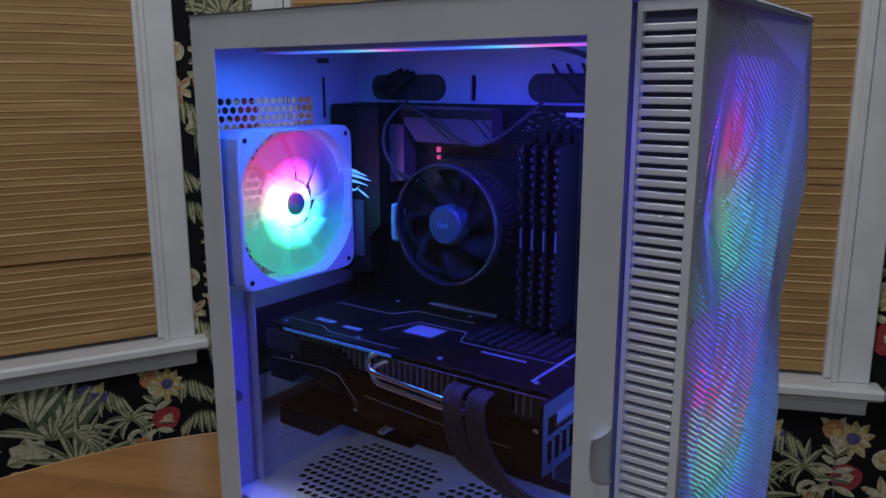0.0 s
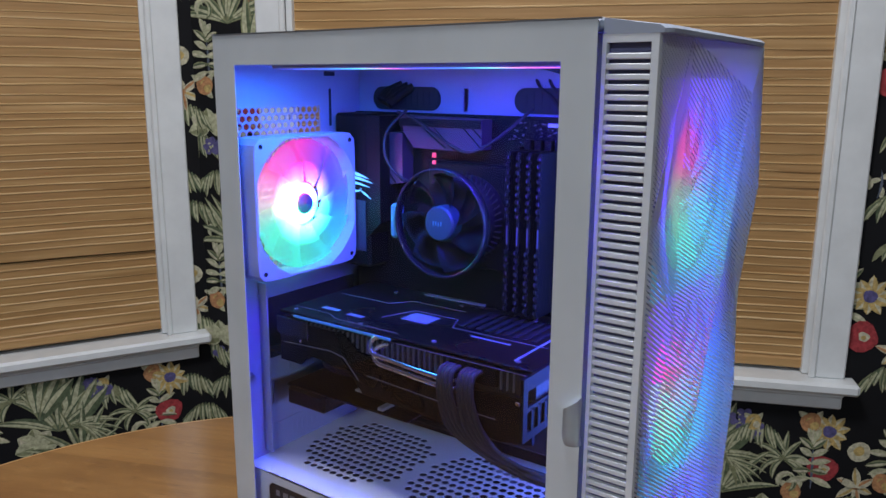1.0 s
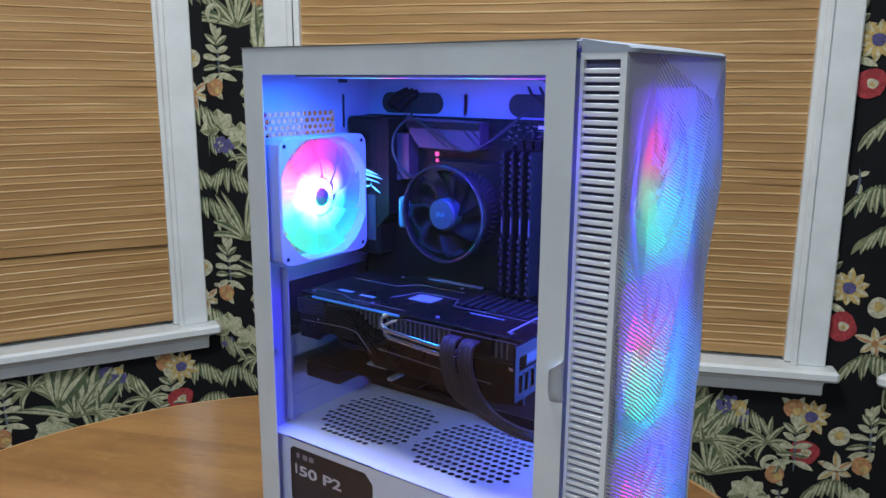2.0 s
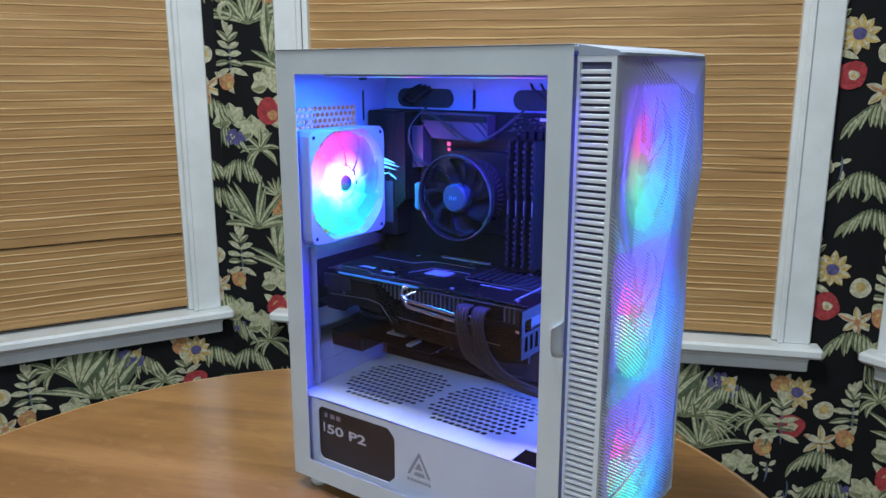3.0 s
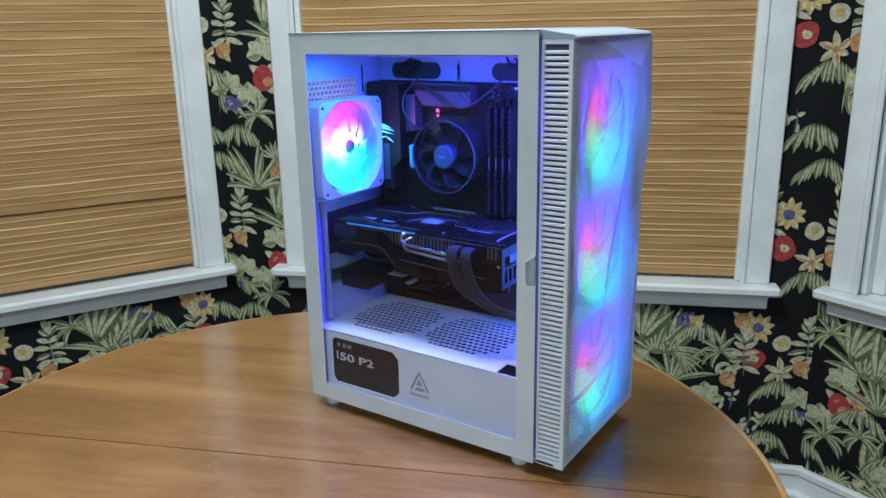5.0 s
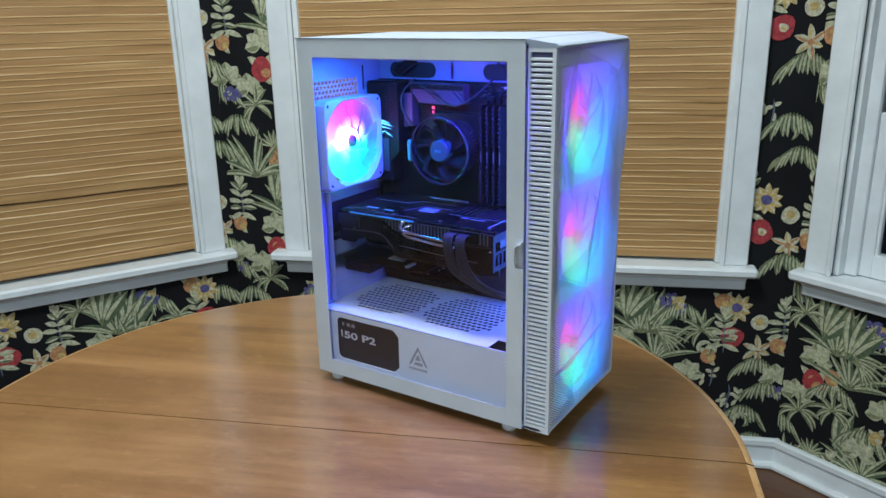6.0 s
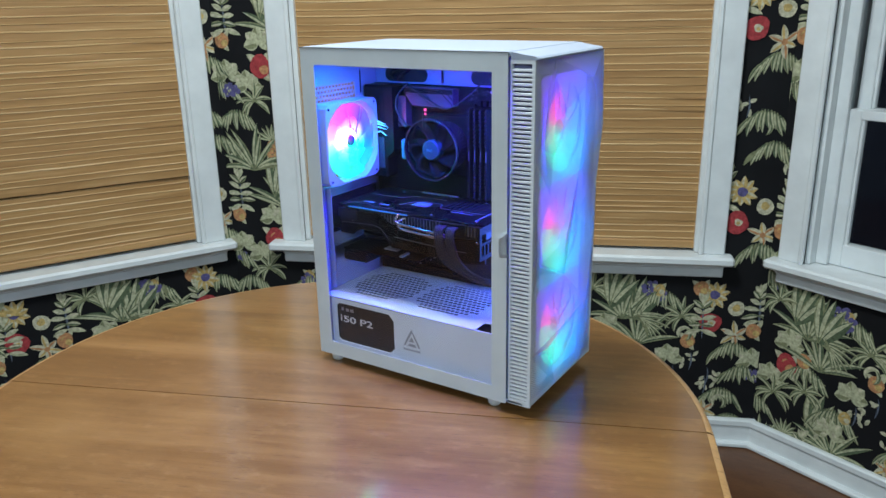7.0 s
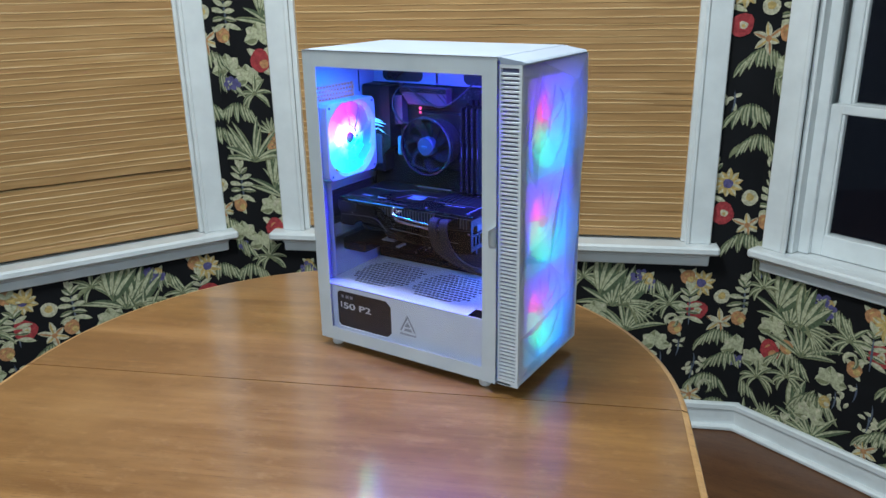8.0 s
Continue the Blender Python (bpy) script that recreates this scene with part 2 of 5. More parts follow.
PURPLE_METAL = coated("anodised_heatsink", (0.085, 0.055, 0.085), 0.45, metal=0.3, vary=0.2)
COVER_LIT = coated("blue_lit_cover", (0.035, 0.045, 0.07), 0.3)
PCB = coated("black_circuit_board", (0.008, 0.0065, 0.008), 0.5, vary=0.3, spec=0.16)
CARD_BLACK = coated("card_cover", (0.009, 0.0068, 0.0068), 0.28, vary=0.5, spec=0.16)
DARK_METAL = coated("dark_heatsink_metal", (0.030, 0.028, 0.034), 0.42, metal=0.4, vary=0.2)
GREY_METAL = coated("grey_metal", (0.36, 0.37, 0.40), 0.32, metal=0.9)
DULL_METAL = coated("dull_grey_bracket", (0.13, 0.13, 0.15), 0.5)
CHROME = coated("polished_heat_pipe", (0.75, 0.73, 0.72), 0.12, metal=1.0, vary=0.03)
GREY_INK = coated("grey_print", (0.33, 0.33, 0.36), 0.5)
PALE_INK = coated("pale_print", (0.72, 0.73, 0.76), 0.5)
DIM_INK = coated("dim_blue_print", (0.20, 0.24, 0.30), 0.5)
LABEL_BLACK = coated("power_supply_label", (0.035, 0.03, 0.03), 0.45, vary=0.2)
CABLE = coated("braided_cable", (0.034, 0.031, 0.032), 0.6, grain=2500, vary=0.3, relief=0.0006, spec=0.2)
HUB_BLUE = coated("cooler_hub_sticker", (0.016, 0.065, 0.078), 0.45)
TEAL_PLASTIC = coated("teal_bracket", (0.05, 0.36, 0.38), 0.4)
FOOT_RUBBER = coated("foot", (0.55, 0.53, 0.5), 0.6)
SIDE_GLASS = pane_glass("tempered_glass", (0.92, 0.92, 0.94))
FRONT_MESH = perforated_metal("perforated_front", (0.84, 0.85, 0.87))
FRONT_PLAIN = perforated_metal("plain_front_facet", (0.84, 0.85, 0.87), False)
REAR_BLADES = fan_glow("rear_fan_blades", REAR_HUES, 100, 1.6, 0.28, 0.038)
FRONT_BLADES = fan_glow("front_fan_blades", FRONT_HUES, 1.0, 4.8, 0.0, 0.05, 8)
FRONT_SPILL = fan_glow("fan_spill_glow", SPILL_HUES, 2.5, 2.2, 0.0, 0.13)
LIT_HUB = fan_glow("lit_fan_hub", REAR_HUES, 0, 0.3, 0.0)
FILTER = dust_filter("dust_filter")
STRIP_HUES = strip_glow("diode_strip")
LOGO_GLOW = glowing("lit_logo", (0.16, 0.72, 0.8), 1.5)
RED_LED = glowing("red_led", (1.0, 0.08, 0.12), 1.5)
STRIP_BLUE = glowing("blue_edge_light", (0.05, 0.25, 0.5), 0.35)

WALL_BLACK = coated("black_wallpaper", (0.0055, 0.0055, 0.007), 0.75, vary=0.3, spec=0.25)
WALL_PLAIN = coated("plain_painted_wall", (0.24, 0.25, 0.26), 0.8)
CEILING_WHITE = coated("ceiling_paint", (0.8, 0.8, 0.78), 0.9)
TRIM_WHITE = coated("white_trim_paint", (0.74, 0.76, 0.76), 0.4, grain=300, relief=0.0004)
WINDOW_GLASS = pane_glass("window_glass", (0.9, 0.92, 0.92))
SLAT = slat_wood("woven_wood_slat", (0.35, 0.182, 0.066), (0.47, 0.262, 0.100), (0.60, 0.37, 0.165))
LIT_REED = slat_wood("lit_reed", (0.43, 0.25, 0.098), (0.62, 0.405, 0.19), (0.82, 0.61, 0.36))
TABLE_TOP = table_wood("oiled_table_top")
TABLE_RIM = wood("light_table_rim", (0.42, 0.22, 0.085), (0.56, 0.32, 0.13), 5, 0.38, coat=0.2)
FLOOR_WOOD = wood("dark_wood_floor", (0.10, 0.036, 0.014), (0.17, 0.068, 0.026), 14, 0.35, turn=radians(20), coat=0.2)
LAMP_GLASS = glowing("lamp_glass", (1.0, 0.95, 0.87), 4.0)

PRINT = {
    "sage": wall_print("print_sage", (0.215, 0.225, 0.122)),
    "light": wall_print("print_light_green", (0.44, 0.435, 0.28)),
    "deep": wall_print("print_deep_green", (0.095, 0.125, 0.07)),
    "cream": wall_print("print_cream", (0.52, 0.48, 0.34)),
    "yellow": wall_print("print_yellow", (0.50, 0.35, 0.13)),
    "orange": wall_print("print_orange", (0.46, 0.22, 0.10)),
    "red": wall_print("print_red", (0.36, 0.045, 0.05)),
    "purple": wall_print("print_purple", (0.10, 0.09, 0.22)),
    "slate": wall_print("print_slate", (0.10, 0.12, 0.16)),
}
INKS = list(PRINT)

# ---- mesh helpers ----


def part(name, bm, material, parent=None, label="", m=None, smooth=False):
    """Links a bmesh as one mesh object, at its own place m, under parent if one is given."""
    mesh = bpy.data.meshes.new(name)
    bm.to_mesh(mesh)
    bm.free()
    for mat in material if isinstance(material, list) else [material]:
        mesh.materials.append(mat)
    if smooth:
        mesh.shade_smooth()
    ob = new(name, mesh)
    if m is not None:
        ob.matrix_basis = m
    ob.parent = parent
    return tagged(ob, label)


def again(name, ob, parent, m):
    """Another object on the same mesh."""
    other = new(name, ob.data)
    other.matrix_basis = m
    other.parent = parent
    return other


def thing(name, label, category, m=None, group="", kind=""):
    ob = new(name)
    ob.empty_display_size = 0.02
    if m is not None:
        ob.matrix_basis = m
    return tagged(ob, label, category, group, kind)


def box(bm, x0, x1, y0, y1, z0, z1, bevel=0.0, segments=1):
    made = bmesh.ops.create_cube(bm, size=1.0, matrix=Matrix.LocRotScale(((x0 + x1) / 2, (y0 + y1) / 2, (z0 + z1) / 2), None, (x1 - x0, y1 - y0, z1 - z0)))
    if bevel:
        edges = {e for v in made["verts"] for e in v.link_edges}
        bmesh.ops.bevel(bm, geom=list(edges), offset=bevel, segments=segments, affect="EDGES", profile=0.5)
    return bm


def boxes(*rows, bevel=0.0):
    bm = bmesh.new()
    for row in rows:
        box(bm, *row, bevel=bevel)
    return bm


def drum(bm, centre, axis, r0, r1, length, segments=24):
    """A cylinder or cone with its axis along x, y or z, from centre onwards."""
    turn = {"x": Euler((0, radians(90), 0)), "y": Euler((radians(-90), 0, 0)), "z": Euler((0, 0, 0))}[axis].to_matrix().to_4x4()
    step = {"x": Vector((1, 0, 0)), "y": Vector((0, 1, 0)), "z": Vector((0, 0, 1))}[axis]
    bmesh.ops.create_cone(bm, cap_ends=True, segments=segments, radius1=r0, radius2=r1, depth=length, matrix=Matrix.Translation(Vector(centre) + step * length / 2) @ turn)
    return bm


def plate(bm, outline, lift, thick, place):
    """A flat plate: outline in the plane (a, b), lifted along c; place(a, b, c) gives the point."""
    low = [bm.verts.new(place(a, b, lift)) for a, b in outline]
    high = [bm.verts.new(place(a, b, lift + thick)) for a, b in outline]
    bm.faces.new(low[::-1]), bm.faces.new(high)
    for i in range(len(outline)):
        j = (i + 1) % len(outline)
        bm.faces.new((low[i], low[j], high[j], high[i]))
    return bm


def lathe(bm, profile, axis, centre, segments=40, start=0.0, end=2 * math.pi):
    """Turns a profile of (radius, height) round an axis (x or y or z)."""
    full = end - start > 6.28
    rings = []
    count = segments if full else segments + 1
    for i in range(count):
        a = start + (end - start) * i / segments
        ring = []
        for r, h in profile:
            p, q = r * math.cos(a), r * math.sin(a)
            v = {"x": (h, p, q), "y": (p, h, q), "z": (p, q, h)}[axis]
            ring.append(bm.verts.new(Vector(centre) + Vector(v)))
        rings.append(ring)
    for i in range(segments):
        a, b = rings[i], rings[(i + 1) % count]
        for k in range(len(profile) - 1):
            bm.faces.new((a[k], b[k], b[k + 1], a[k + 1]))
    return bm


def tube(bm, points, radius, sides=8, steps=6):
    """A round tube along a smooth line through points."""
    pts = [Vector(p) for p in points]
    line = []
    for i in range(len(pts) - 1):
        p0, p1, p2, p3 = pts[max(i - 1, 0)], pts[i], pts[i + 1], pts[min(i + 2, len(pts) - 1)]
        for s in range(steps):
            t = s / steps
            line.append(0.5 * (2 * p1 + (p2 - p0) * t + (2 * p0 - 5 * p1 + 4 * p2 - p3) * t * t + (3 * p1 - p0 - 3 * p2 + p3) * t ** 3))
    line.append(pts[-1])
    rings, side = [], None
    for i, p in enumerate(line):
        way = (line[min(i + 1, len(line) - 1)] - line[max(i - 1, 0)]).normalized()
        side = way.orthogonal().normalized() if side is None else (side - way * side.dot(way)).normalized()
        other = way.cross(side)
        rings.append([bm.verts.new(p + radius * (math.cos(a) * side + math.sin(a) * other)) for a in (2 * math.pi * k / sides for k in range(sides))])
    for a, b in zip(rings, rings[1:]):
        for k in range(sides):
            bm.faces.new((a[k], a[(k + 1) % sides], b[(k + 1) % sides], b[k]))
    bm.faces.new(rings[0][::-1]), bm.faces.new(rings[-1])
    return bm


def holed_cell(bm, cell, hole, place, depth):
    """A piece of sheet with a hole through it: outer rectangle (a0, a1, b0, b1), hole points going round from angle 0."""
    a0, a1, b0, b1 = cell
    ca, cb = (a0 + a1) / 2, (b0 + b1) / 2
    outer = [(a1, cb), (a1, b1), (ca, b1), (a0, b1), (a0, cb), (a0, b0), (ca, b0), (a1, b0)]
    n = len(hole)
    inn = [bm.verts.new(place(*hole[k * n // 8], 0)) for k in range(8)]
    out = [bm.verts.new(place(*o, 0)) for o in outer]
    deep = [bm.verts.new(place(*hole[k * n // 8], depth)) for k in range(8)]
    for k in range(8):
        j = (k + 1) % 8
        bm.faces.new((out[k], out[j], inn[j], inn[k]))
        bm.faces.new((inn[k], inn[j], deep[j], deep[k]))


def hole_ring(ca, cb, ra, rb):
    return [(ca + ra * math.cos(k * math.pi / 4), cb + rb * math.sin(k * math.pi / 4)) for k in range(8)]

# ---- the bay: three walls, each with its own frame (x along the wall, y outwards, z up) ----


def wall_frame(corner, degrees):
    return Matrix.Translation((*corner, 0)) @ Matrix.Rotation(radians(degrees), 4, "Z")


CORNER_LEFT, CORNER_RIGHT = (-1.046, 0.7669), (0.4195, 1.3930)
BACK_LENGTH = 1.5936
LEFT = wall_frame(CORNER_LEFT, 64.42)
BACK = wall_frame(CORNER_LEFT, 23.13)
RIGHT = wall_frame(CORNER_RIGHT, -19.7)
THICK, HEAD, SILL = 0.14, 2.08, 0.587


def bay_wall(name, m, u0, u1, w0, w1, label):
    """A wall from u0 to u1 with one window opening from w0 to w1."""
    bm = boxes((u0, w0, 0, THICK, FLOOR, CEILING), (w1, u1, 0, THICK, FLOOR, CEILING), (w0, w1, 0, THICK, FLOOR, SILL - 0.03), (w0, w1, 0, THICK, HEAD, CEILING))
    return tagged(part(name, bm, WALL_BLACK, None, label, m), category="wall", kind="structure")


def window(name, m, w0, w1, sill0, sill1, label, stop=0.0):
    """Casing, jambs, sill and apron round the opening w0 to w1; a double-hung sash behind."""
    top = thing(name, label, "window", m, kind="structure")
    casing = 0.066
    for a, b in ((w0 - casing, w0), (w1, w1 + casing)):
        bm = boxes((a, b, -0.020, 0, SILL, HEAD), bevel=0.003)
        inner = b if a < w0 else a
        box(bm, inner - 0.007, inner + 0.007, -0.026, -0.0195, SILL, HEAD, 0.003)
        part("side_casing", bm, TRIM_WHITE, top)
    part("head_casing", boxes((w0 - casing, w1 + casing, -0.022, 0, HEAD, HEAD + 0.09), bevel=0.003), TRIM_WHITE, top)
    part("jamb", boxes((w0, w0 + 0.015, 0, THICK, SILL, HEAD), bevel=0.001), TRIM_WHITE, top)
    part("jamb", boxes((w1 - 0.015, w1, 0, THICK, SILL, HEAD), bevel=0.001), TRIM_WHITE, top)
    part("head_jamb", boxes((w0 + 0.015, w1 - 0.015, 0, THICK, HEAD - 0.015, HEAD), bevel=0.001), TRIM_WHITE, top)
    bm = boxes((sill0, sill1, -0.055, 0, SILL - 0.025, SILL), bevel=0.006)
    box(bm, w0, w1, 0, THICK, SILL - 0.03, SILL - 0.002)
    part("window_sill", bm, TRIM_WHITE, top)
    bm = boxes((w0 - casing, w1 + casing, -0.020, 0, SILL - 0.068, SILL - 0.025), bevel=0.003)
    box(bm, w0 - casing, w1 + casing, -0.030, -0.019, SILL - 0.040, SILL - 0.025, 0.004)
    part("apron", bm, TRIM_WHITE, top)
    # two sashes, the lower one nearer the room
    mid = 0.988
    if stop:
        for a, b in ((w0 + 0.015, w0 + 0.015 + stop), (w1 - 0.015 - stop, w1 - 0.015)):
            part("sash_stop", boxes((a, b, 0.028, 0.044, SILL, HEAD - 0.015), bevel=0.002), TRIM_WHITE, top)
    for z0, z1, y in ((SILL, mid + 0.012, 0.045), (mid - 0.012, HEAD - 0.015, 0.085)):
        a, b = w0 + 0.016 + 0.8 * stop, w1 - 0.016 - 0.8 * stop
        frame_ = part("sash", boxes((a, a + 0.034, y, y + 0.035, z0, z1), (b - 0.034, b, y, y + 0.035, z0, z1), (a + 0.034, b - 0.034, y, y + 0.035, z0, z0 + (0.060 if z0 == SILL else 0.024)),
                                    (a + 0.034, b - 0.034, y, y + 0.035, z1 - 0.024, z1), bevel=0.002), TRIM_WHITE, top)
        bead = boxes((a + 0.034, a + 0.042, y + 0.004, y + 0.02, z0 + 0.024, z1 - 0.024), (b - 0.042, b - 0.034, y + 0.004, y + 0.02, z0 + 0.024, z1 - 0.024), bevel=0.002)
        part("glazing_bead", bead, TRIM_WHITE, frame_)
        pane = part("pane", boxes((a + 0.032, b - 0.032, y + 0.016, y + 0.02, z0 + 0.02, z1 - 0.02)), WINDOW_GLASS, frame_)
        pane.visible_shadow = False
    return top


bay_wall("wall_left", LEFT, -1.75, 0.0, -1.16, -0.098, "black wallpaper wall with tropical flowers beside a window")
bay_wall("wall_back", BACK, 0.0, BACK_LENGTH, 0.235, 1.400, "black wallpaper wall with tropical flowers under a window")
bay_wall("wall_right", RIGHT, 0.0, 1.75, 0.096, 1.11, "black wallpaper wall with fruit and palm leaves")
window("window_1", LEFT, -1.16, -0.098, -1.29, -0.0065, "white painted window casing with sill and apron")
window("window_2", BACK, 0.235, 1.400, 0.132, 1.489, "wide white window casing with sill behind the table")
window("window_3", RIGHT, 0.096, 1.11, 0.006, 1.22, "white double-hung window, bare, dark night outside", 0.030)


def baseboard(name, m, u0, u1):
    bm = boxes((u0, u1, -0.014, 0, FLOOR, 0.060), bevel=0.002)
    box(bm, u0, u1, -0.020, 0, 0.046, 0.070, 0.005)
    box(bm, u0, u1, -0.030, 0, FLOOR, FLOOR + 0.018, 0.005)
    tagged(part(name, bm, TRIM_WHITE, None, "white painted baseboard with shoe moulding", m), category="baseboard", kind="structure")


baseboard("baseboard_left", LEFT, -1.75, 0.02)
baseboard("baseboard_back", BACK, -0.02, BACK_LENGTH + 0.012)
baseboard("baseboard_right", RIGHT @ Matrix.Translation((0, 0, -0.0012)), -0.004, 1.75)

# the rest of the room, behind the camera
INWARD = Vector((math.sin(radians(23.13)), -math.cos(radians(23.13)), 0))
END_LEFT = LEFT @ Vector((-1.75, 0, 0))
END_RIGHT = RIGHT @ Vector((1.75, 0, 0))
ALONG = Vector((math.cos(radians(23.13)), math.sin(radians(23.13)), 0))


def plain_wall(name, a, b):
    way = Vector(b) - Vector(a)
    m = Matrix.Translation(a) @ Matrix.Rotation(math.atan2(way.y, way.x), 4, "Z")
    tagged(part(name, boxes((0, way.length, 0, 0.12, FLOOR, CEILING)), WALL_PLAIN, None, "plain painted wall of the room", m), category="wall", kind="structure")


FAR_LEFT, FAR_RIGHT = END_LEFT + INWARD * 3.2, END_RIGHT + INWARD * 3.9
plain_wall("wall_side_left", FAR_LEFT, END_LEFT)
plain_wall("wall_side_right", END_RIGHT, FAR_RIGHT)
plain_wall("wall_rear", FAR_RIGHT, FAR_LEFT)
bm = bmesh.new()
box(bm, -4.5, 5.5, -5.5, 3.5, FLOOR - 0.1, FLOOR)
tagged(part("floor", bm, FLOOR_WOOD, None, "dark brown wooden floor"), category="floor", kind="structure")
bm = bmesh.new()
box(bm, -4.5, 5.5, -5.5, 3.5, CEILING, CEILING + 0.1)
tagged(part("ceiling", bm, CEILING_WHITE, None, "plain white ceiling"), category="ceiling", kind="structure")


def ceiling_lamp(x, y):
    lamp = thing("ceiling_lamp", "round flush ceiling lamp with white glass", "lamp", pose(x, y, CEILING))
    part("mount", lathe(bmesh.new(), [(0.0, -0.03), (0.24, -0.03), (0.25, -0.02), (0.25, 0.0)], "z", (0, 0, 0), 48), GREY_METAL, lamp, smooth=True)
    part("shade", lathe(bmesh.new(), [(0.235, -0.031), (0.22, -0.055), (0.13, -0.078), (0.0, -0.084)], "z", (0, 0, 0), 48), LAMP_GLASS, lamp, smooth=True)


for x, y in LAMPS:
    ceiling_lamp(x, y)

# ---- blinds ----


def woven_blind(label, m, w0, w1, bottom, fold=None):
    blind = thing("woven_wood_blind", label, "window blind", m, group="woven wood blinds")
    length = w1 - w0
    kinds = []
    for seed in range(4):
        bm = bmesh.new()
        rows = []
        cuts = 26
        for i in range(cuts + 1):
            u = w0 + length * i / cuts
            wave = 0.0026 * noise.noise((u * 4, seed * 9.1, 0)) + 0.0010 * noise.noise((u * 17, seed * 5.3, 4))
            out = 0.0030 * noise.noise((u * 4, seed * 3.7, 8))
            rows.append([bm.verts.new((u, -(d + out) + 0.018, z + wave)) for d, z in [(-0.0056, 0.0214), (-0.0040, 0.0002), (0.0028, 0.0), (0.0034, 0.0172), (0.0048, 0.0178), (0.0054, 0.0194), (0.0030, 0.0214)]])
        # reed lips take a paler wood, their light from above put into the colour
        for a, b in zip(rows, rows[1:]):
            for k in range(7):
                bm.faces.new((a[k], b[k], b[(k + 1) % 7], a[(k + 1) % 7])).material_index = 1 if 3 <= k <= 5 else 0
        for row in (rows[0], rows[-1][::-1]):
            bm.faces.new(row)
        bmesh.ops.recalc_face_normals(bm, faces=bm.faces[:])
        mesh = bpy.data.meshes.new("slat")
        bm.to_mesh(mesh)
        bm.free()
        mesh.materials.append(SLAT)
        mesh.materials.append(LIT_REED)
        kinds.append(mesh)
    z = bottom + 0.006
    while z < HEAD - 0.03:
        slat = new("slat", kinds[random.randrange(4)])
        lean = random.uniform(-0.0012, 0.0012)
        tall = random.choice((0.78, 0.9, 1.0, 1.0, 1.1, 1.25))
        slat.matrix_basis = pose(0, lean - (0.008 if fold and z > fold else 0.0), z, random.uniform(-1.2, 1.2), random.uniform(-0.10, 0.10), 0) @ Matrix.Diagonal((1, 1, tall, 1))
        slat.parent = blind
        z += 0.0186 * tall
        if fold and abs(z - fold) < 0.0095:
            z = fold + 0.003
    part("bottom_rail", boxes((w0, w1, 0.011, 0.024, bottom, bottom + 0.022), bevel=0.003), SLAT, blind)
    part("backing", boxes((w0, w1, 0.0262, 0.0275, bottom + 0.01, HEAD - 0.02)), SLAT, blind)
    for u in (w0 + length * 0.18, w0 + length * 0.82):
        part("cord", tube(bmesh.new(), [(u, 0.0282, bottom + 0.02), (u, 0.0285, 1.3), (u, 0.0282, HEAD - 0.03)], 0.0008, 5, 2), TRIM_WHITE, blind)
    return blind


random.seed(4)
woven_blind("lowered woven wood blind with a folded lower hem", LEFT, -1.143, -0.1035, 0.596, 0.795)
woven_blind("lowered tan woven wood blind in a wide window", BACK, 0.248, 1.396, 0.594)

# ---- table ----
TABLE_FRAME = Matrix.Translation((0.107, -0.107, 0)) @ Matrix.Rotation(radians(22.5), 4, "Z")
RADIUS, LEAF, RIM = 0.515, 0.42, 0.0110


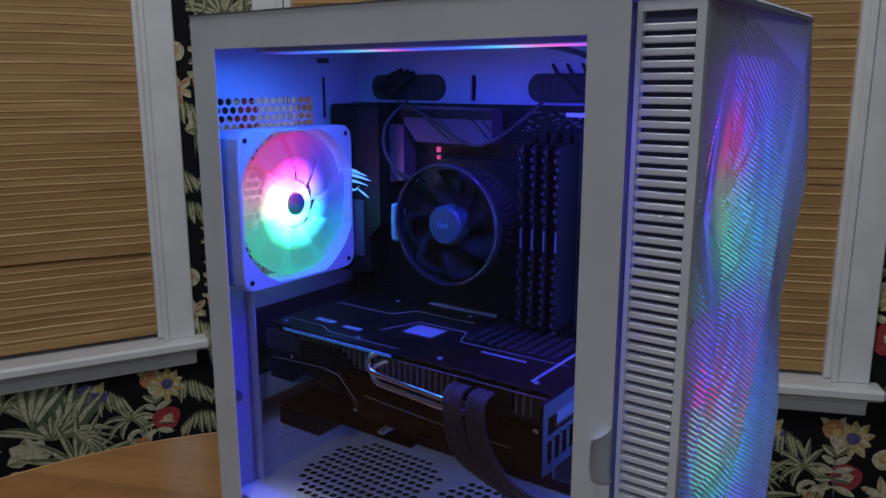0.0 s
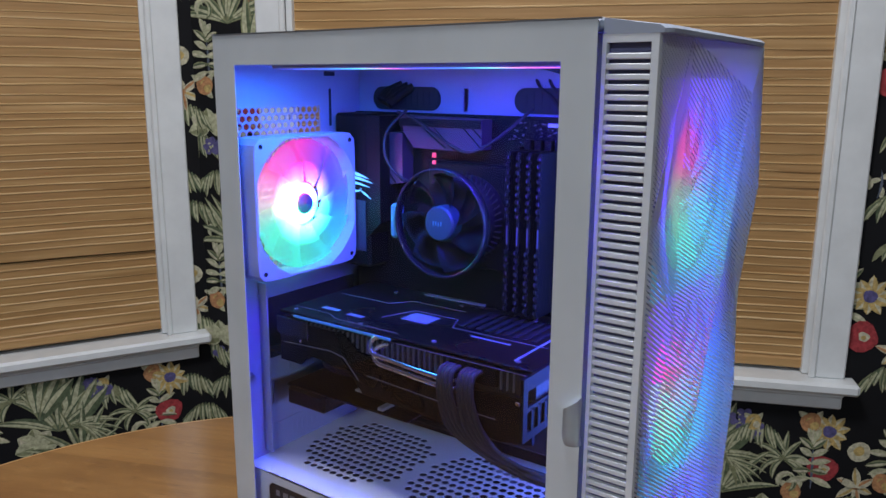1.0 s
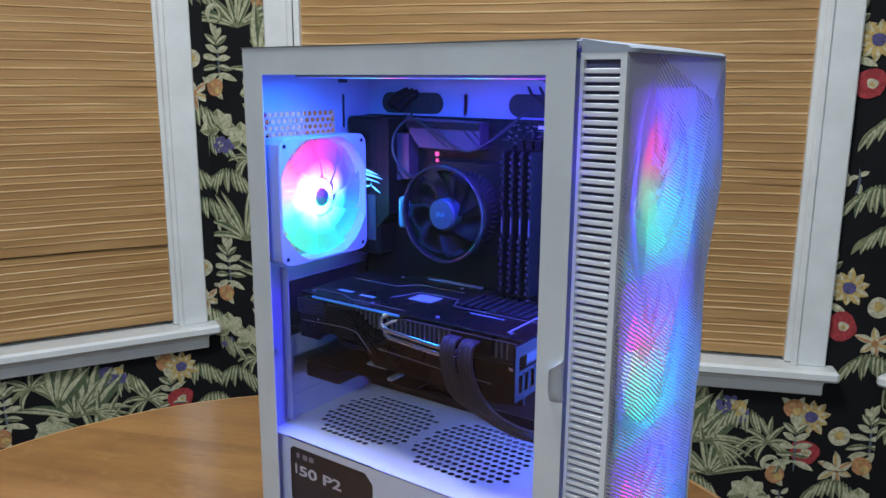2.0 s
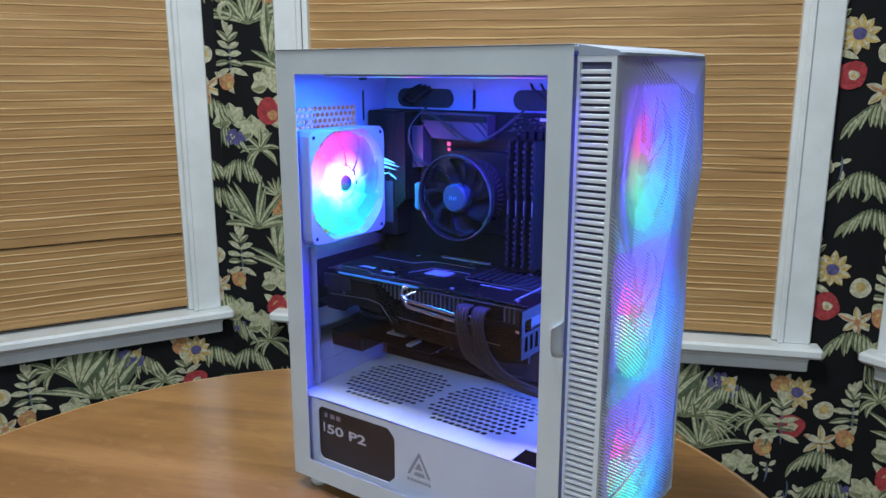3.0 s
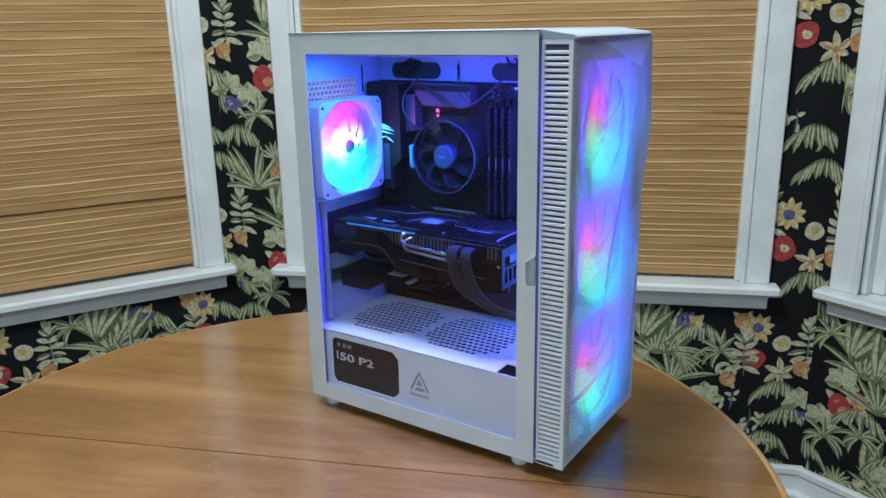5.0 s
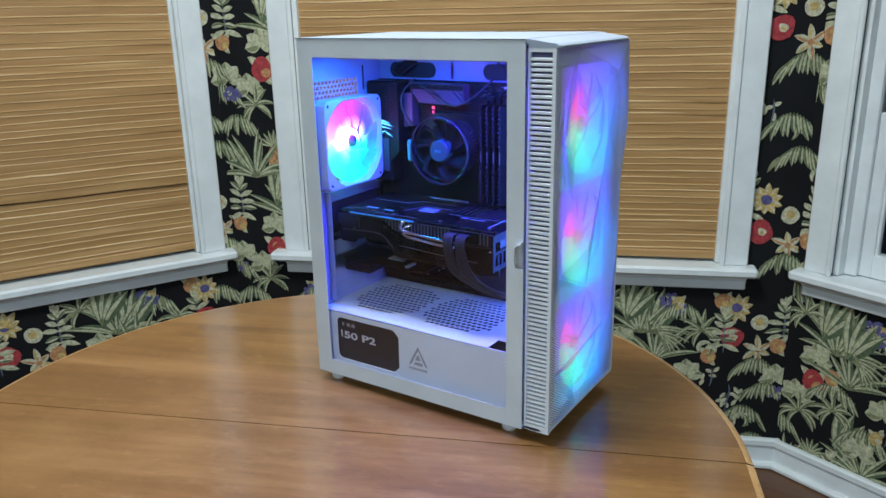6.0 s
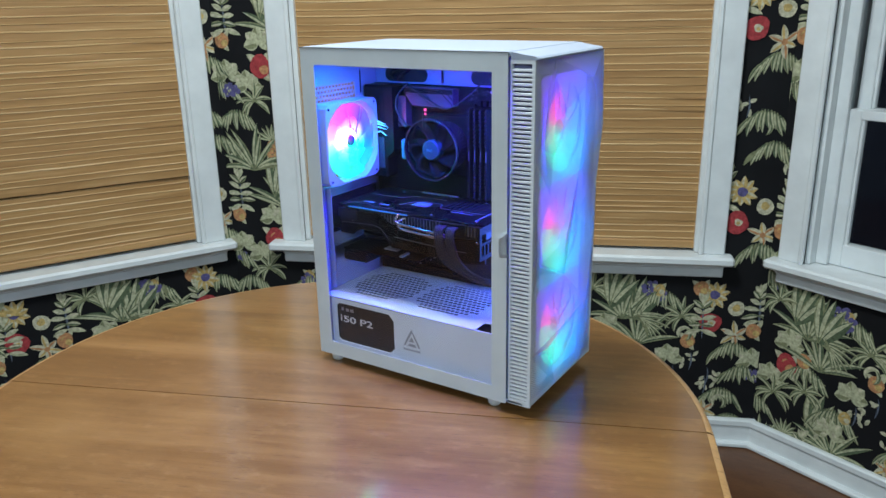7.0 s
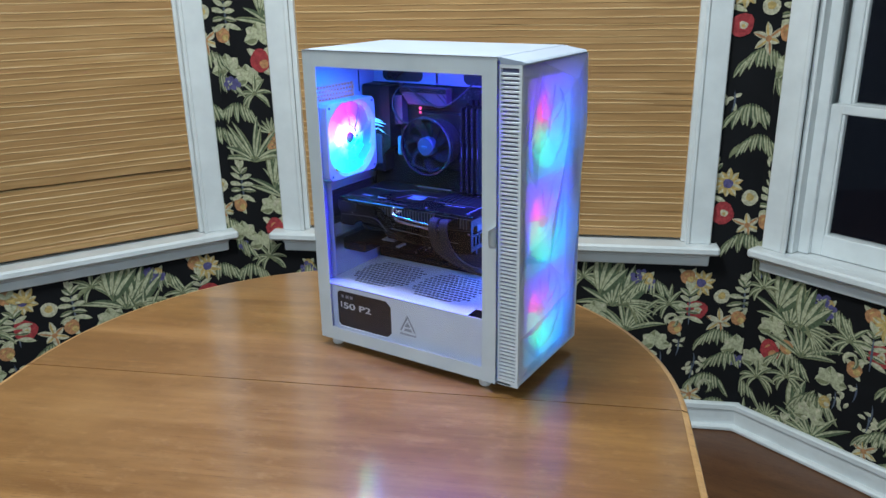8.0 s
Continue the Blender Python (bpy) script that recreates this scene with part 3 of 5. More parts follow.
def dining_table():
    table = thing("dining_table", "round extending wooden dining table with light rim and a leaf seam", "table", TABLE_FRAME)
    low, high = TABLE - 0.030, TABLE
    inner = RADIUS - RIM

    def half(sign, shift):
        bm = bmesh.new()
        arc = [(inner * math.cos(math.pi * i / 64), shift + sign * (inner * math.sin(math.pi * i / 64)) + sign * 0.0005) for i in range(65)]
        plate(bm, arc if sign > 0 else arc[::-1], low, high - low, lambda a, b, c: (a, b, c))
        part("table_half", bm, TABLE_TOP, table)
        profile = [(inner + 0.0003, high), (inner + 0.0025, high - 0.0003), (RADIUS - 0.0022, high - 0.0026), (RADIUS, high - 0.008), (RADIUS, low + 0.006), (RADIUS - 0.003, low + 0.001), (inner + 0.0003, low)]
        start = 0.0016 if sign > 0 else math.pi + 0.0016
        part("rim", lathe(bmesh.new(), profile, "z", (0, shift, 0), 72, start, start + math.pi - 0.0032), TABLE_RIM, table, smooth=True)

    half(1, 0.0)
    half(-1, -LEAF)
    bm = bmesh.new()
    box(bm, -inner, inner, -LEAF + 0.0005, -0.0005, low, high - 0.0004)
    part("leaf", bm, TABLE_TOP, table)
    for sign in (-1, 1):
        bm = bmesh.new()
        profile = [(inner + 0.0003, high - 0.0006), (inner + 0.0025, high - 0.0009), (RADIUS - 0.0022, high - 0.003), (RADIUS, high - 0.008), (RADIUS, low + 0.006), (RADIUS - 0.003, low + 0.001), (inner + 0.0003, low)]
        a = [bm.verts.new((sign * r, -0.0010, z)) for r, z in profile]
        b = [bm.verts.new((sign * r, -LEAF + 0.0010, z)) for r, z in profile]
        for k in range(len(profile) - 1):
            bm.faces.new((a[k], a[k + 1], b[k + 1], b[k]))
        bm.faces.new(a), bm.faces.new(b[::-1])
        bmesh.ops.recalc_face_normals(bm, faces=bm.faces[:])
        part("rim", bm, TABLE_RIM, table)
    part("table_apron", lathe(bmesh.new(), [(0.40, low - 0.001), (0.42, low - 0.001), (0.42, low - 0.07), (0.40, low - 0.07)], "z", (0, -LEAF / 2, 0), 48), TABLE_TOP, table)
    part("pedestal", lathe(bmesh.new(), [(0.0, low - 0.001), (0.16, low - 0.001), (0.16, low - 0.05), (0.07, low - 0.12), (0.055, 0.35), (0.085, 0.22), (0.09, 0.12), (0.0, 0.12)], "z", (0, -LEAF / 2, 0), 32), TABLE_TOP, table, smooth=True)
    for k in range(4):
        bm = bmesh.new()
        tube(bm, [(0.05, 0, 0.18), (0.18, 0, 0.12), (0.32, 0, 0.035), (0.40, 0, 0.0)], 0.034, 10, 4)
        part("foot", bm, TABLE_TOP, table, m=pose(0, -LEAF / 2, 0, 0, 0, 45 + 90 * k))
    return table


dining_table()

# ---- the computer case on the table ----
X0, X1, Y1, Z0, Z1 = 0.0, 0.361, 0.205, 0.765, 1.2285
PANEL_END = 0.3285
BASE = Vector((0.18, 0.10, TABLE))
HOME = Matrix.Translation(-BASE)
case = thing("computer_case", "white mid-tower computer case with glass side and faceted mesh front", "computer case", Matrix.Translation(BASE))


def case_part(name, bm, material, label="", parent=None, smooth=False):
    if parent is None:
        return part(name, bm, material, case, label, HOME, smooth)
    return part(name, bm, material, parent, label, None, smooth)


def rear_place(a, b, c):
    return (0.0005 + c, a, b)


def rear_panel():
    """White steel back with honeycomb vents above and behind the fan, and slotted expansion covers below."""
    bm = bmesh.new()
    r, pitch = 0.0031, 0.0074
    rise = pitch * 0.866
    y_in0, y_in1, z_in0, z_in1 = 0.010, 0.116, 1.030, 1.171
    rows = int((z_in1 - z_in0) / rise)
    cols = int((y_in1 - y_in0) / pitch) - 1
    for i in range(rows):
        zc = z_in0 + (i + 0.5) * rise
        odd = pitch / 2 if i % 2 else 0.0
        for j in range(cols):
            yc = y_in0 + pitch * (j + 0.75) + odd - pitch / 4
            cell = (yc - pitch / 2, yc + pitch / 2, zc - rise / 2, zc + rise / 2)
            hexagon = [(yc + r * math.cos(a), zc + r * math.sin(a)) for a in (radians(d) for d in (0, 30, 90, 150, 180, 210, 270, 330))]
            holed_cell(bm, cell, hexagon, rear_place, -0.001)
    left, right, high = y_in0 + pitch / 4, y_in0 + pitch * (cols + 0.25), z_in0 + rows * rise
    for b in ((-0.0005, 0.0008, 0.0, left - 0.0006, 0.862, Z1 - 0.008), (-0.0005, 0.0008, right + pitch / 2 + 0.0002, Y1, 0.862, Z1 - 0.008), (-0.0005, 0.0008, left - 0.0006, right + pitch / 2 + 0.0002, high, Z1 - 0.008),
              (-0.0005, 0.0008, left - 0.0006, right + pitch / 2 + 0.0002, 1.010, z_in0), (-0.0005, 0.0008, 0.0, left + 0.0002, 1.0, 1.01)):
        box(bm, *b)
    box(bm, -0.0005, 0.0008, 0.0, Y1, 0.771, 0.862)
    case_part("rear_panel", bm, DIMMED_WHITE)
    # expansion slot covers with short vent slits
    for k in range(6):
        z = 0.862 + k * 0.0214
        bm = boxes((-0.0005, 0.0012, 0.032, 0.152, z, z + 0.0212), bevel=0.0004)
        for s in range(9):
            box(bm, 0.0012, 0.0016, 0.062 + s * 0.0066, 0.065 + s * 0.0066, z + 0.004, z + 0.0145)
        case_part("slot_cover", bm, [DIMMED_WHITE])
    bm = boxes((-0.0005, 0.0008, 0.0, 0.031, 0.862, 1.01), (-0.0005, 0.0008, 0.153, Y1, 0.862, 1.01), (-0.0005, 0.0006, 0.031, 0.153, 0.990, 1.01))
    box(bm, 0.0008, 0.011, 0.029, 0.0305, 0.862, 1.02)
    case_part("slot_frame", bm, DIMMED_WHITE)
    bm = boxes((0.0008, 0.0075, 0.006, 0.016, 0.934, 0.9395))
    drum(bm, (0.005, 0.010, 0.94), "y", 0.003, 0.003, 0.004, 12)
    case_part("thumb_screw", bm, GREY_METAL)
    case_part("vent_slot", boxes((0.0009, 0.0013, 0.1235, 0.1265, 1.152, 1.186)), BLACK_RUBBER)
    case_part("badge_hole", boxes((0.0009, 0.0012, 0.118, 0.132, 1.1975, 1.2015)), BLACK_RUBBER)


def shroud():
    """The power supply's cover: a perforated top and a plain face with a window cut in it."""
    top, face = 0.857, 0.0075
    bm = bmesh.new()
    pitch, rise, r = 0.0078, 0.0088, 0.0034
    x_a, y_a = 0.008, 0.036
    cols, rows = 34, 13
    for i in range(rows):
        for j in range(cols):
            xc, yc = x_a + (j + 0.5 + (0.5 if i % 2 else 0.0)) * pitch, y_a + (i + 0.5) * rise
            cell = (xc - pitch / 2, xc + pitch / 2, yc - rise / 2, yc + rise / 2)
            inside = False
            for ca, cb, ha, hb in ((0.0725, 0.091, 0.054, 0.0520), (0.193, 0.088, 0.055, 0.0520)):
                p, q = abs(xc - ca), abs(yc - cb)
                inside |= p < ha and q < hb and p / ha + q / hb < 1.55
            if inside:
                holed_cell(bm, cell, hole_ring(xc, yc, r * 1.05, r), lambda a, b, c: (a, b, top + c), -0.0005)
            else:
                v = [bm.verts.new((a, b, top)) for a, b in ((cell[0], cell[2]), (cell[1], cell[2]), (cell[1], cell[3]), (cell[0], cell[3]))]
                bm.faces.new(v)
    x_b, y_b = x_a + (cols + 0.5) * pitch, y_a + rows * rise
    box(bm, 0.001, x_a + pitch / 2, y_a, y_b, top - 0.0012, top - 0.0001)
    box(bm, x_b - pitch / 2 - 0.0001, 0.318, y_a, y_b, top - 0.0012, top - 0.0001)
    box(bm, 0.001, 0.318, y_b, 0.166, top - 0.0012, top)
    box(bm, 0.001, 0.272, face, y_a, top - 0.0012, top)
    # the shroud keeps a lighter white, so it looks better lit than the panels
    case_part("shroud_top", bm, WHITE_PLASTIC, "white perforated metal shelf")
    # face with the label window, its lower right and upper right corners cut off
    w0, w1, v0, v1, cut = 0.0275, 0.1350, 0.7865, 0.8485, 0.009
    bm = boxes((0.001, w0, face, face + 0.0012, 0.7705, top), (w1, 0.318, face, face + 0.0012, 0.7705, top), (w0, w1, face, face + 0.0012, v1, top), (w0, w1, face, face + 0.0012, 0.7705, v0))
    for a, sa, b, sb in ((w1, -1, v1, -1), (w1, -1, v0, 1), (w0, 1, v1, -1), (w0, 1, v0, 1)):
        c = cut if sa < 0 else 0.005
        corner = [(a, b), (a + sa * c, b), (a, b + sb * c)]
        plate(bm, corner, face, 0.0012, lambda p, q, r_: (p, r_, q))
    bmesh.ops.recalc_face_normals(bm, faces=bm.faces[:])
    case_part("shroud_face", bm, WHITE_PLASTIC, "plain white shroud with a label window")
    # maker's mark as a plain triangle with a bar under it
    bm = bmesh.new()
    place = lambda a, b, c: (a, face - 0.0001 - c, b)
    cx, zb, h, w = 0.1665, 0.8065, 0.027, 0.015
    apex, inner = (cx, zb + h), 0.0042
    plate(bm, [(cx - w, zb), (cx - w + 0.0036, zb), (cx + 0.0005, zb + h * 0.80), apex], 0, 0.0003, place)
    plate(bm, [(cx + w, zb), apex, (cx + 0.0005, zb + h * 0.80), (cx + w - 0.0036, zb)], 0, 0.0003, place)
    plate(bm, [(cx - w * 0.45, zb), (cx + w * 0.52, zb), (cx + w * 0.40, zb + inner), (cx - w * 0.32, zb + inner)], 0, 0.0004, place)
    plate(bm, [(cx - 0.0055, zb + 0.007), (cx + 0.0045, zb + 0.007), (cx, zb + 0.0155)], 0, 0.0003, place)
    for k in range(7):
        x = cx - 0.015 + k * 0.0044
        plate(bm, [(x, zb - 0.0075), (x + 0.003, zb - 0.0075), (x + 0.003, zb - 0.0042), (x, zb - 0.0042)], 0, 0.0003, place)
    bmesh.ops.recalc_face_normals(bm, faces=bm.faces[:])
    case_part("triangle_mark", bm, GREY_INK)


def shell():
    case_part("top_panel", boxes((X0, PANEL_END, 0.0, Y1, Z1 - 0.007, Z1), bevel=0.002), DIMMED_WHITE)
    # the front lid slopes down a little and rounds over
    bm = bmesh.new()
    side = [(PANEL_END + 0.0006, Z1 - 0.0095), (PANEL_END + 0.0006, Z1 - 0.0006), (X1 - 0.006, Z1 - 0.0040), (X1 + 0.004, Z1 - 0.0052), (X1 + 0.0068, Z1 - 0.0072), (X1 + 0.0064, Z1 - 0.0095)]
    rows = []
    for y, pull in ((-0.0002, 0.004), (0.0012, 0.0015), (0.004, 0.0), (Y1 - 0.014, 0.0), (Y1 - 0.005, 0.0035), (Y1, 0.012)):
        rows.append([bm.verts.new((x - (pull if x > X1 - 0.007 else 0), y, z)) for x, z in side])
    for p, q in zip(rows, rows[1:]):
        for k in range(6):
            bm.faces.new((p[k], p[(k + 1) % 6], q[(k + 1) % 6], q[k]))
    bm.faces.new(rows[0]), bm.faces.new(rows[-1][::-1])
    bmesh.ops.recalc_face_normals(bm, faces=bm.faces[:])
    case_part("top_lip", bm, DIMMED_WHITE)
    case_part("far_side_panel", boxes((X0, PANEL_END, Y1 - 0.0015, Y1, Z0, Z1 - 0.0075), bevel=0.0005), DIMMED_WHITE)
    bm = boxes((X0, X1 - 0.01, 0.0, Y1, Z0, Z0 + 0.005), bevel=0.001)
    case_part("bottom_panel", bm, DIMMED_WHITE)
    # motherboard tray with two cable openings along the top and one small slit
    y0, y1 = 0.166, 0.1675
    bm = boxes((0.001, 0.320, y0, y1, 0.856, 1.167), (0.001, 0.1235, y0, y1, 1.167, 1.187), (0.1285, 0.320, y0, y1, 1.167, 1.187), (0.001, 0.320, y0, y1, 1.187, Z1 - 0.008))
    case_part("motherboard_tray", bm, DIMMED_WHITE)
    for a, b in ((0.0205, 0.099), (0.1765, 0.258)):
        def stadium(r):
            return [((b - 0.0105 if math.cos(t) > 0 else a + 0.0105) + r * math.cos(t), 1.1775 + r * math.sin(t)) for t in (2 * math.pi * (k + 0.5) / 28 for k in range(28))]
        flat = lambda p, q, r_: (p, -r_, q)
        bm = bmesh.new()
        plate(bm, stadium(0.0107), -0.1658, 0.0010, flat)
        plate(bm, stadium(0.0090), -0.1648, 0.0006, flat)
        for k in range(9):
            x = a + 0.012 + k * (b - a - 0.024) / 8
            box(bm, x - 0.0004, x + 0.0004, 0.1636, 0.1642, 1.1705, 1.1845)
        bmesh.ops.recalc_face_normals(bm, faces=bm.faces[:])
        case_part("grommet", bm, BLACK_RUBBER)
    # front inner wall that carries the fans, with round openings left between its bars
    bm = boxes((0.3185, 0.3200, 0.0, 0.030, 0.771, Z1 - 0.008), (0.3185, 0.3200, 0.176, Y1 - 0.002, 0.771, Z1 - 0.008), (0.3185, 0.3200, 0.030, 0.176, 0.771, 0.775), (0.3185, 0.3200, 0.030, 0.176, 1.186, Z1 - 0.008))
    case_part("front_inner_wall", bm, DIMMED_WHITE)
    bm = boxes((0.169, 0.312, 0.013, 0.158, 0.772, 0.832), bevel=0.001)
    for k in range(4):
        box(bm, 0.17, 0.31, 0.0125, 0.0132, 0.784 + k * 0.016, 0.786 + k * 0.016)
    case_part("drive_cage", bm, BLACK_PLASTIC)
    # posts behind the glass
    case_part("rear_post", boxes((0.001, 0.0155, 0.0012, 0.0028, 0.771, Z1 - 0.008), (0.001, 0.0022, 0.0012, 0.010, 0.771, Z1 - 0.008)), DIMMED_WHITE)
    case_part("bottom_flange", boxes((0.001, 0.320, 0.0012, 0.0072, 0.7705, 0.7775)), DIMMED_WHITE)


def side_panel():
    pane = case_part("glass_panel", boxes((X0, PANEL_END - 0.001, -0.0042, -0.0006, Z0 + 0.0005, Z1 - 0.001), bevel=0.0006), SIDE_GLASS, "clear tempered glass with a white border")
    pane.visible_shadow = False
    a0, a1, b0, b1 = 0.0245, 0.3055, 0.7875, 1.2045
    bm = boxes((X0, a0, -0.0047, -0.0043, Z0 + 0.0005, Z1 - 0.001), (a1, PANEL_END - 0.001, -0.0047, -0.0043, Z0 + 0.0005, Z1 - 0.001), (a0, a1, -0.0047, -0.0043, Z0 + 0.0005, b0), (a0, a1, -0.0047, -0.0043, b1, Z1 - 0.001))
    part("white_border", bm, WHITE_INK, pane)
    part("edge_trim", boxes((X0 - 0.001, PANEL_END - 0.0005, -0.0052, -0.0004, Z1 - 0.0014, Z1 - 0.0004)), GREY_METAL, pane)
    # pull tab: a curled loop with an open, slanted top
    bm = bmesh.new()
    cx, rows = 0.3225, []
    for i in range(13):
        t = math.pi * i / 12
        wide, deep = 0.0056, 0.0062
        p, q = cx - wide * math.cos(t), -0.0046 - deep * math.sin(t) ** 0.8
        lift = 0.012 * (i / 12)
        rows.append([(p, q + 0.002, 0.974), (p - 0.0006, q, 0.981), (p, q, 0.995 + lift)])
    grid = [[bm.verts.new(v) for v in row] for row in rows]
    for a, b in zip(grid, grid[1:]):
        for k in range(2):
            bm.faces.new((a[k], b[k], b[k + 1], a[k + 1]))
    bmesh.ops.solidify(bm, geom=bm.faces[:], thickness=0.0012)
    part("pull_tab", bm, WHITE_INK, pane, "white curled pull tab", smooth=True)
    for z in (1.09, 0.832):
        case_part("hinge", boxes((-0.0035, 0.0005, -0.0015, 0.009, z - 0.019, z + 0.019), bevel=0.0012), WHITE_PLASTIC)


def front_panel():
    top, inner0, inner1 = Z1 - 0.0095, PANEL_END + 0.0025, X1 - 0.0042
    front = case_part("front_panel", boxes((PANEL_END, inner0, 0.0, 0.004, Z0, top), (inner1, X1, 0.0, 0.004, Z0, top), (inner0, inner1, 0.0, 0.004, Z0, Z0 + 0.008), (inner0, inner1, 0.0, 0.004, top - 0.0045, top)), WHITE_PLASTIC, "white slotted side strip and mesh front")
    part("far_edge", boxes((PANEL_END, X1, Y1 - 0.004, Y1, Z0, top), bevel=0.0009), WHITE_PLASTIC, front)
    part("bottom_edge", boxes((X1 - 0.012, X1 - 0.0005, 0.004, Y1 - 0.004, Z0, Z0 + 0.004), bevel=0.0009), WHITE_PLASTIC, front)
    slat = None
    z = Z0 + 0.011
    while z < Z1 - 0.016:
        if slat is None:
            slat = part("slat", boxes((inner0, inner1, 0.0002, 0.0036, -0.0017, 0.0017), bevel=0.0006), WHITE_PLASTIC, front, m=Matrix.Translation((0, 0, z)))
        else:
            again("slat", slat, front, Matrix.Translation((0, 0, z)))
        z += 0.0056
    part("dust_filter", boxes((X1 - 0.0034, X1 - 0.0030, 0.006, Y1 - 0.006, Z0 + 0.006, Z1 - 0.012)), FILTER, front, "white nylon dust filter")
    # added sheet; its blue-grey stands for the dim, fan-lit depth behind the slats
    part("slot_backing", boxes((PANEL_END + 0.002, X1 - 0.004, 0.0062, 0.0070, Z0 + 0.006, Z1 - 0.013)), GAP_SHADE, front, "added sheet coloured like the dim blue slot gaps")
    # faceted mesh: the folds' corner points as y, z and how far each stands out, then the facets between them
    top, low, near, far = Z1 - 0.0096, Z0 + 0.004, 0.001, 0.204
    fold = {
        "a": (near, top, 0), "b": (0.058, top, 0), "c": (far, top, 0.003), "d": (0.150, 1.186, 0.0090), "e": (0.080, 1.132, -0.0092), "f": (near, 1.107, 0),
        "g": (0.192, 1.118, 0.0085), "h": (0.157, 1.110, -0.0005), "i": (far, 1.116, -0.001), "j": (0.112, 1.070, 0.0095), "k": (far, 1.030, 0), "l": (0.040, 1.048, 0.0040),
        "m": (0.135, 1.008, -0.0020), "n": (0.075, 0.985, 0.0095), "o": (0.172, 0.965, 0.0085), "p": (near, 0.912, 0), "q": (0.030, 0.955, -0.0045), "s": (0.108, 0.922, -0.0025),
        "t": (far, 0.920, 0), "u": (0.067, 0.860, 0.0095), "v": (near, 0.838, 0), "w": (0.155, 0.872, 0.0085), "x": (0.068, 0.824, -0.0060), "y": (0.040, 0.799, 0.0050),
        "z": (near, low, 0), "A": (0.082, low, 0), "B": (far, low, 0), "C": (far, 0.842, -0.001),
    }
    facets = "abf bef bde bcd cgd cig dgh dhj dje ejl elf gik gkh hkm hmj jmn jnl lnq flq fqp kom kto mos msn nsq qsu qup puv sow otw tCw swu uwx uvx vxy vyz yzA yAx xAw AwB BwC"
    plain = ("bcd", "bef", "uvx")
    spots = {k: Vector((X1 - 0.0005 + (1.35 * out if out > 0 else out), y, z_)) for k, (y, z_, out) in fold.items()}
    bm = bmesh.new()
    uv = bm.loops.layers.uv.new("sheet")
    layers = (0.0, -0.0003, -0.0006)
    for tri in facets.split():
        p = [spots[k] for k in tri]
        normal = (p[1] - p[0]).cross(p[2] - p[0]).normalized()
        if normal.x < 0:
            p, normal = p[::-1], -normal
        right = (Vector((0, 1, 0)) - normal * normal.y).normalized()
        up = normal.cross(right)
        for lift in layers[:1] if tri in plain else layers:
            face = bm.faces.new([bm.verts.new(q + normal * lift) for q in p])
            face.material_index = 1 if tri in plain else 0
            for loop, q in zip(face.loops, p):
                loop[uv].uv = (q.dot(right), q.dot(up))
    part("mesh_front", bm, [FRONT_MESH, FRONT_PLAIN], front, "white perforated mesh folded into facets")


rear_panel()
shroud()
shell()
side_panel()
front_panel()
for x in (0.019, 0.301):
    for y in (0.0135, Y1 - 0.022):
        bm = lathe(bmesh.new(), [(0.0, 0.0), (0.0075, 0.0), (0.0095, 0.003), (0.0095, 0.0152), (0.0, 0.0152)], "z", (x, y, TABLE), 20)
        case_part("foot", bm, FOOT_RUBBER, smooth=False)

# ---- fans ----
BLADES = 9


def fan_blade(index, r0, r1, depth):
    bm = bmesh.new()
    rows = []
    for i in range(7):
        r = r0 + (r1 - r0) * i / 6
        row = []
        for j in range(5):
            a = 2 * math.pi * index / BLADES + radians(47) * (j / 4) + 0.28 * (i / 6)
            x = -depth * 0.38 + depth * 0.22 * (j / 4)
            row.append(bm.verts.new((x, r * math.cos(a), r * math.sin(a))))
        rows.append(row)
    for a, b in zip(rows, rows[1:]):
        for k in range(4):
            bm.faces.new((a[k], a[k + 1], b[k + 1], b[k]))
    bmesh.ops.solidify(bm, geom=bm.faces[:], thickness=0.0009)
    return bm


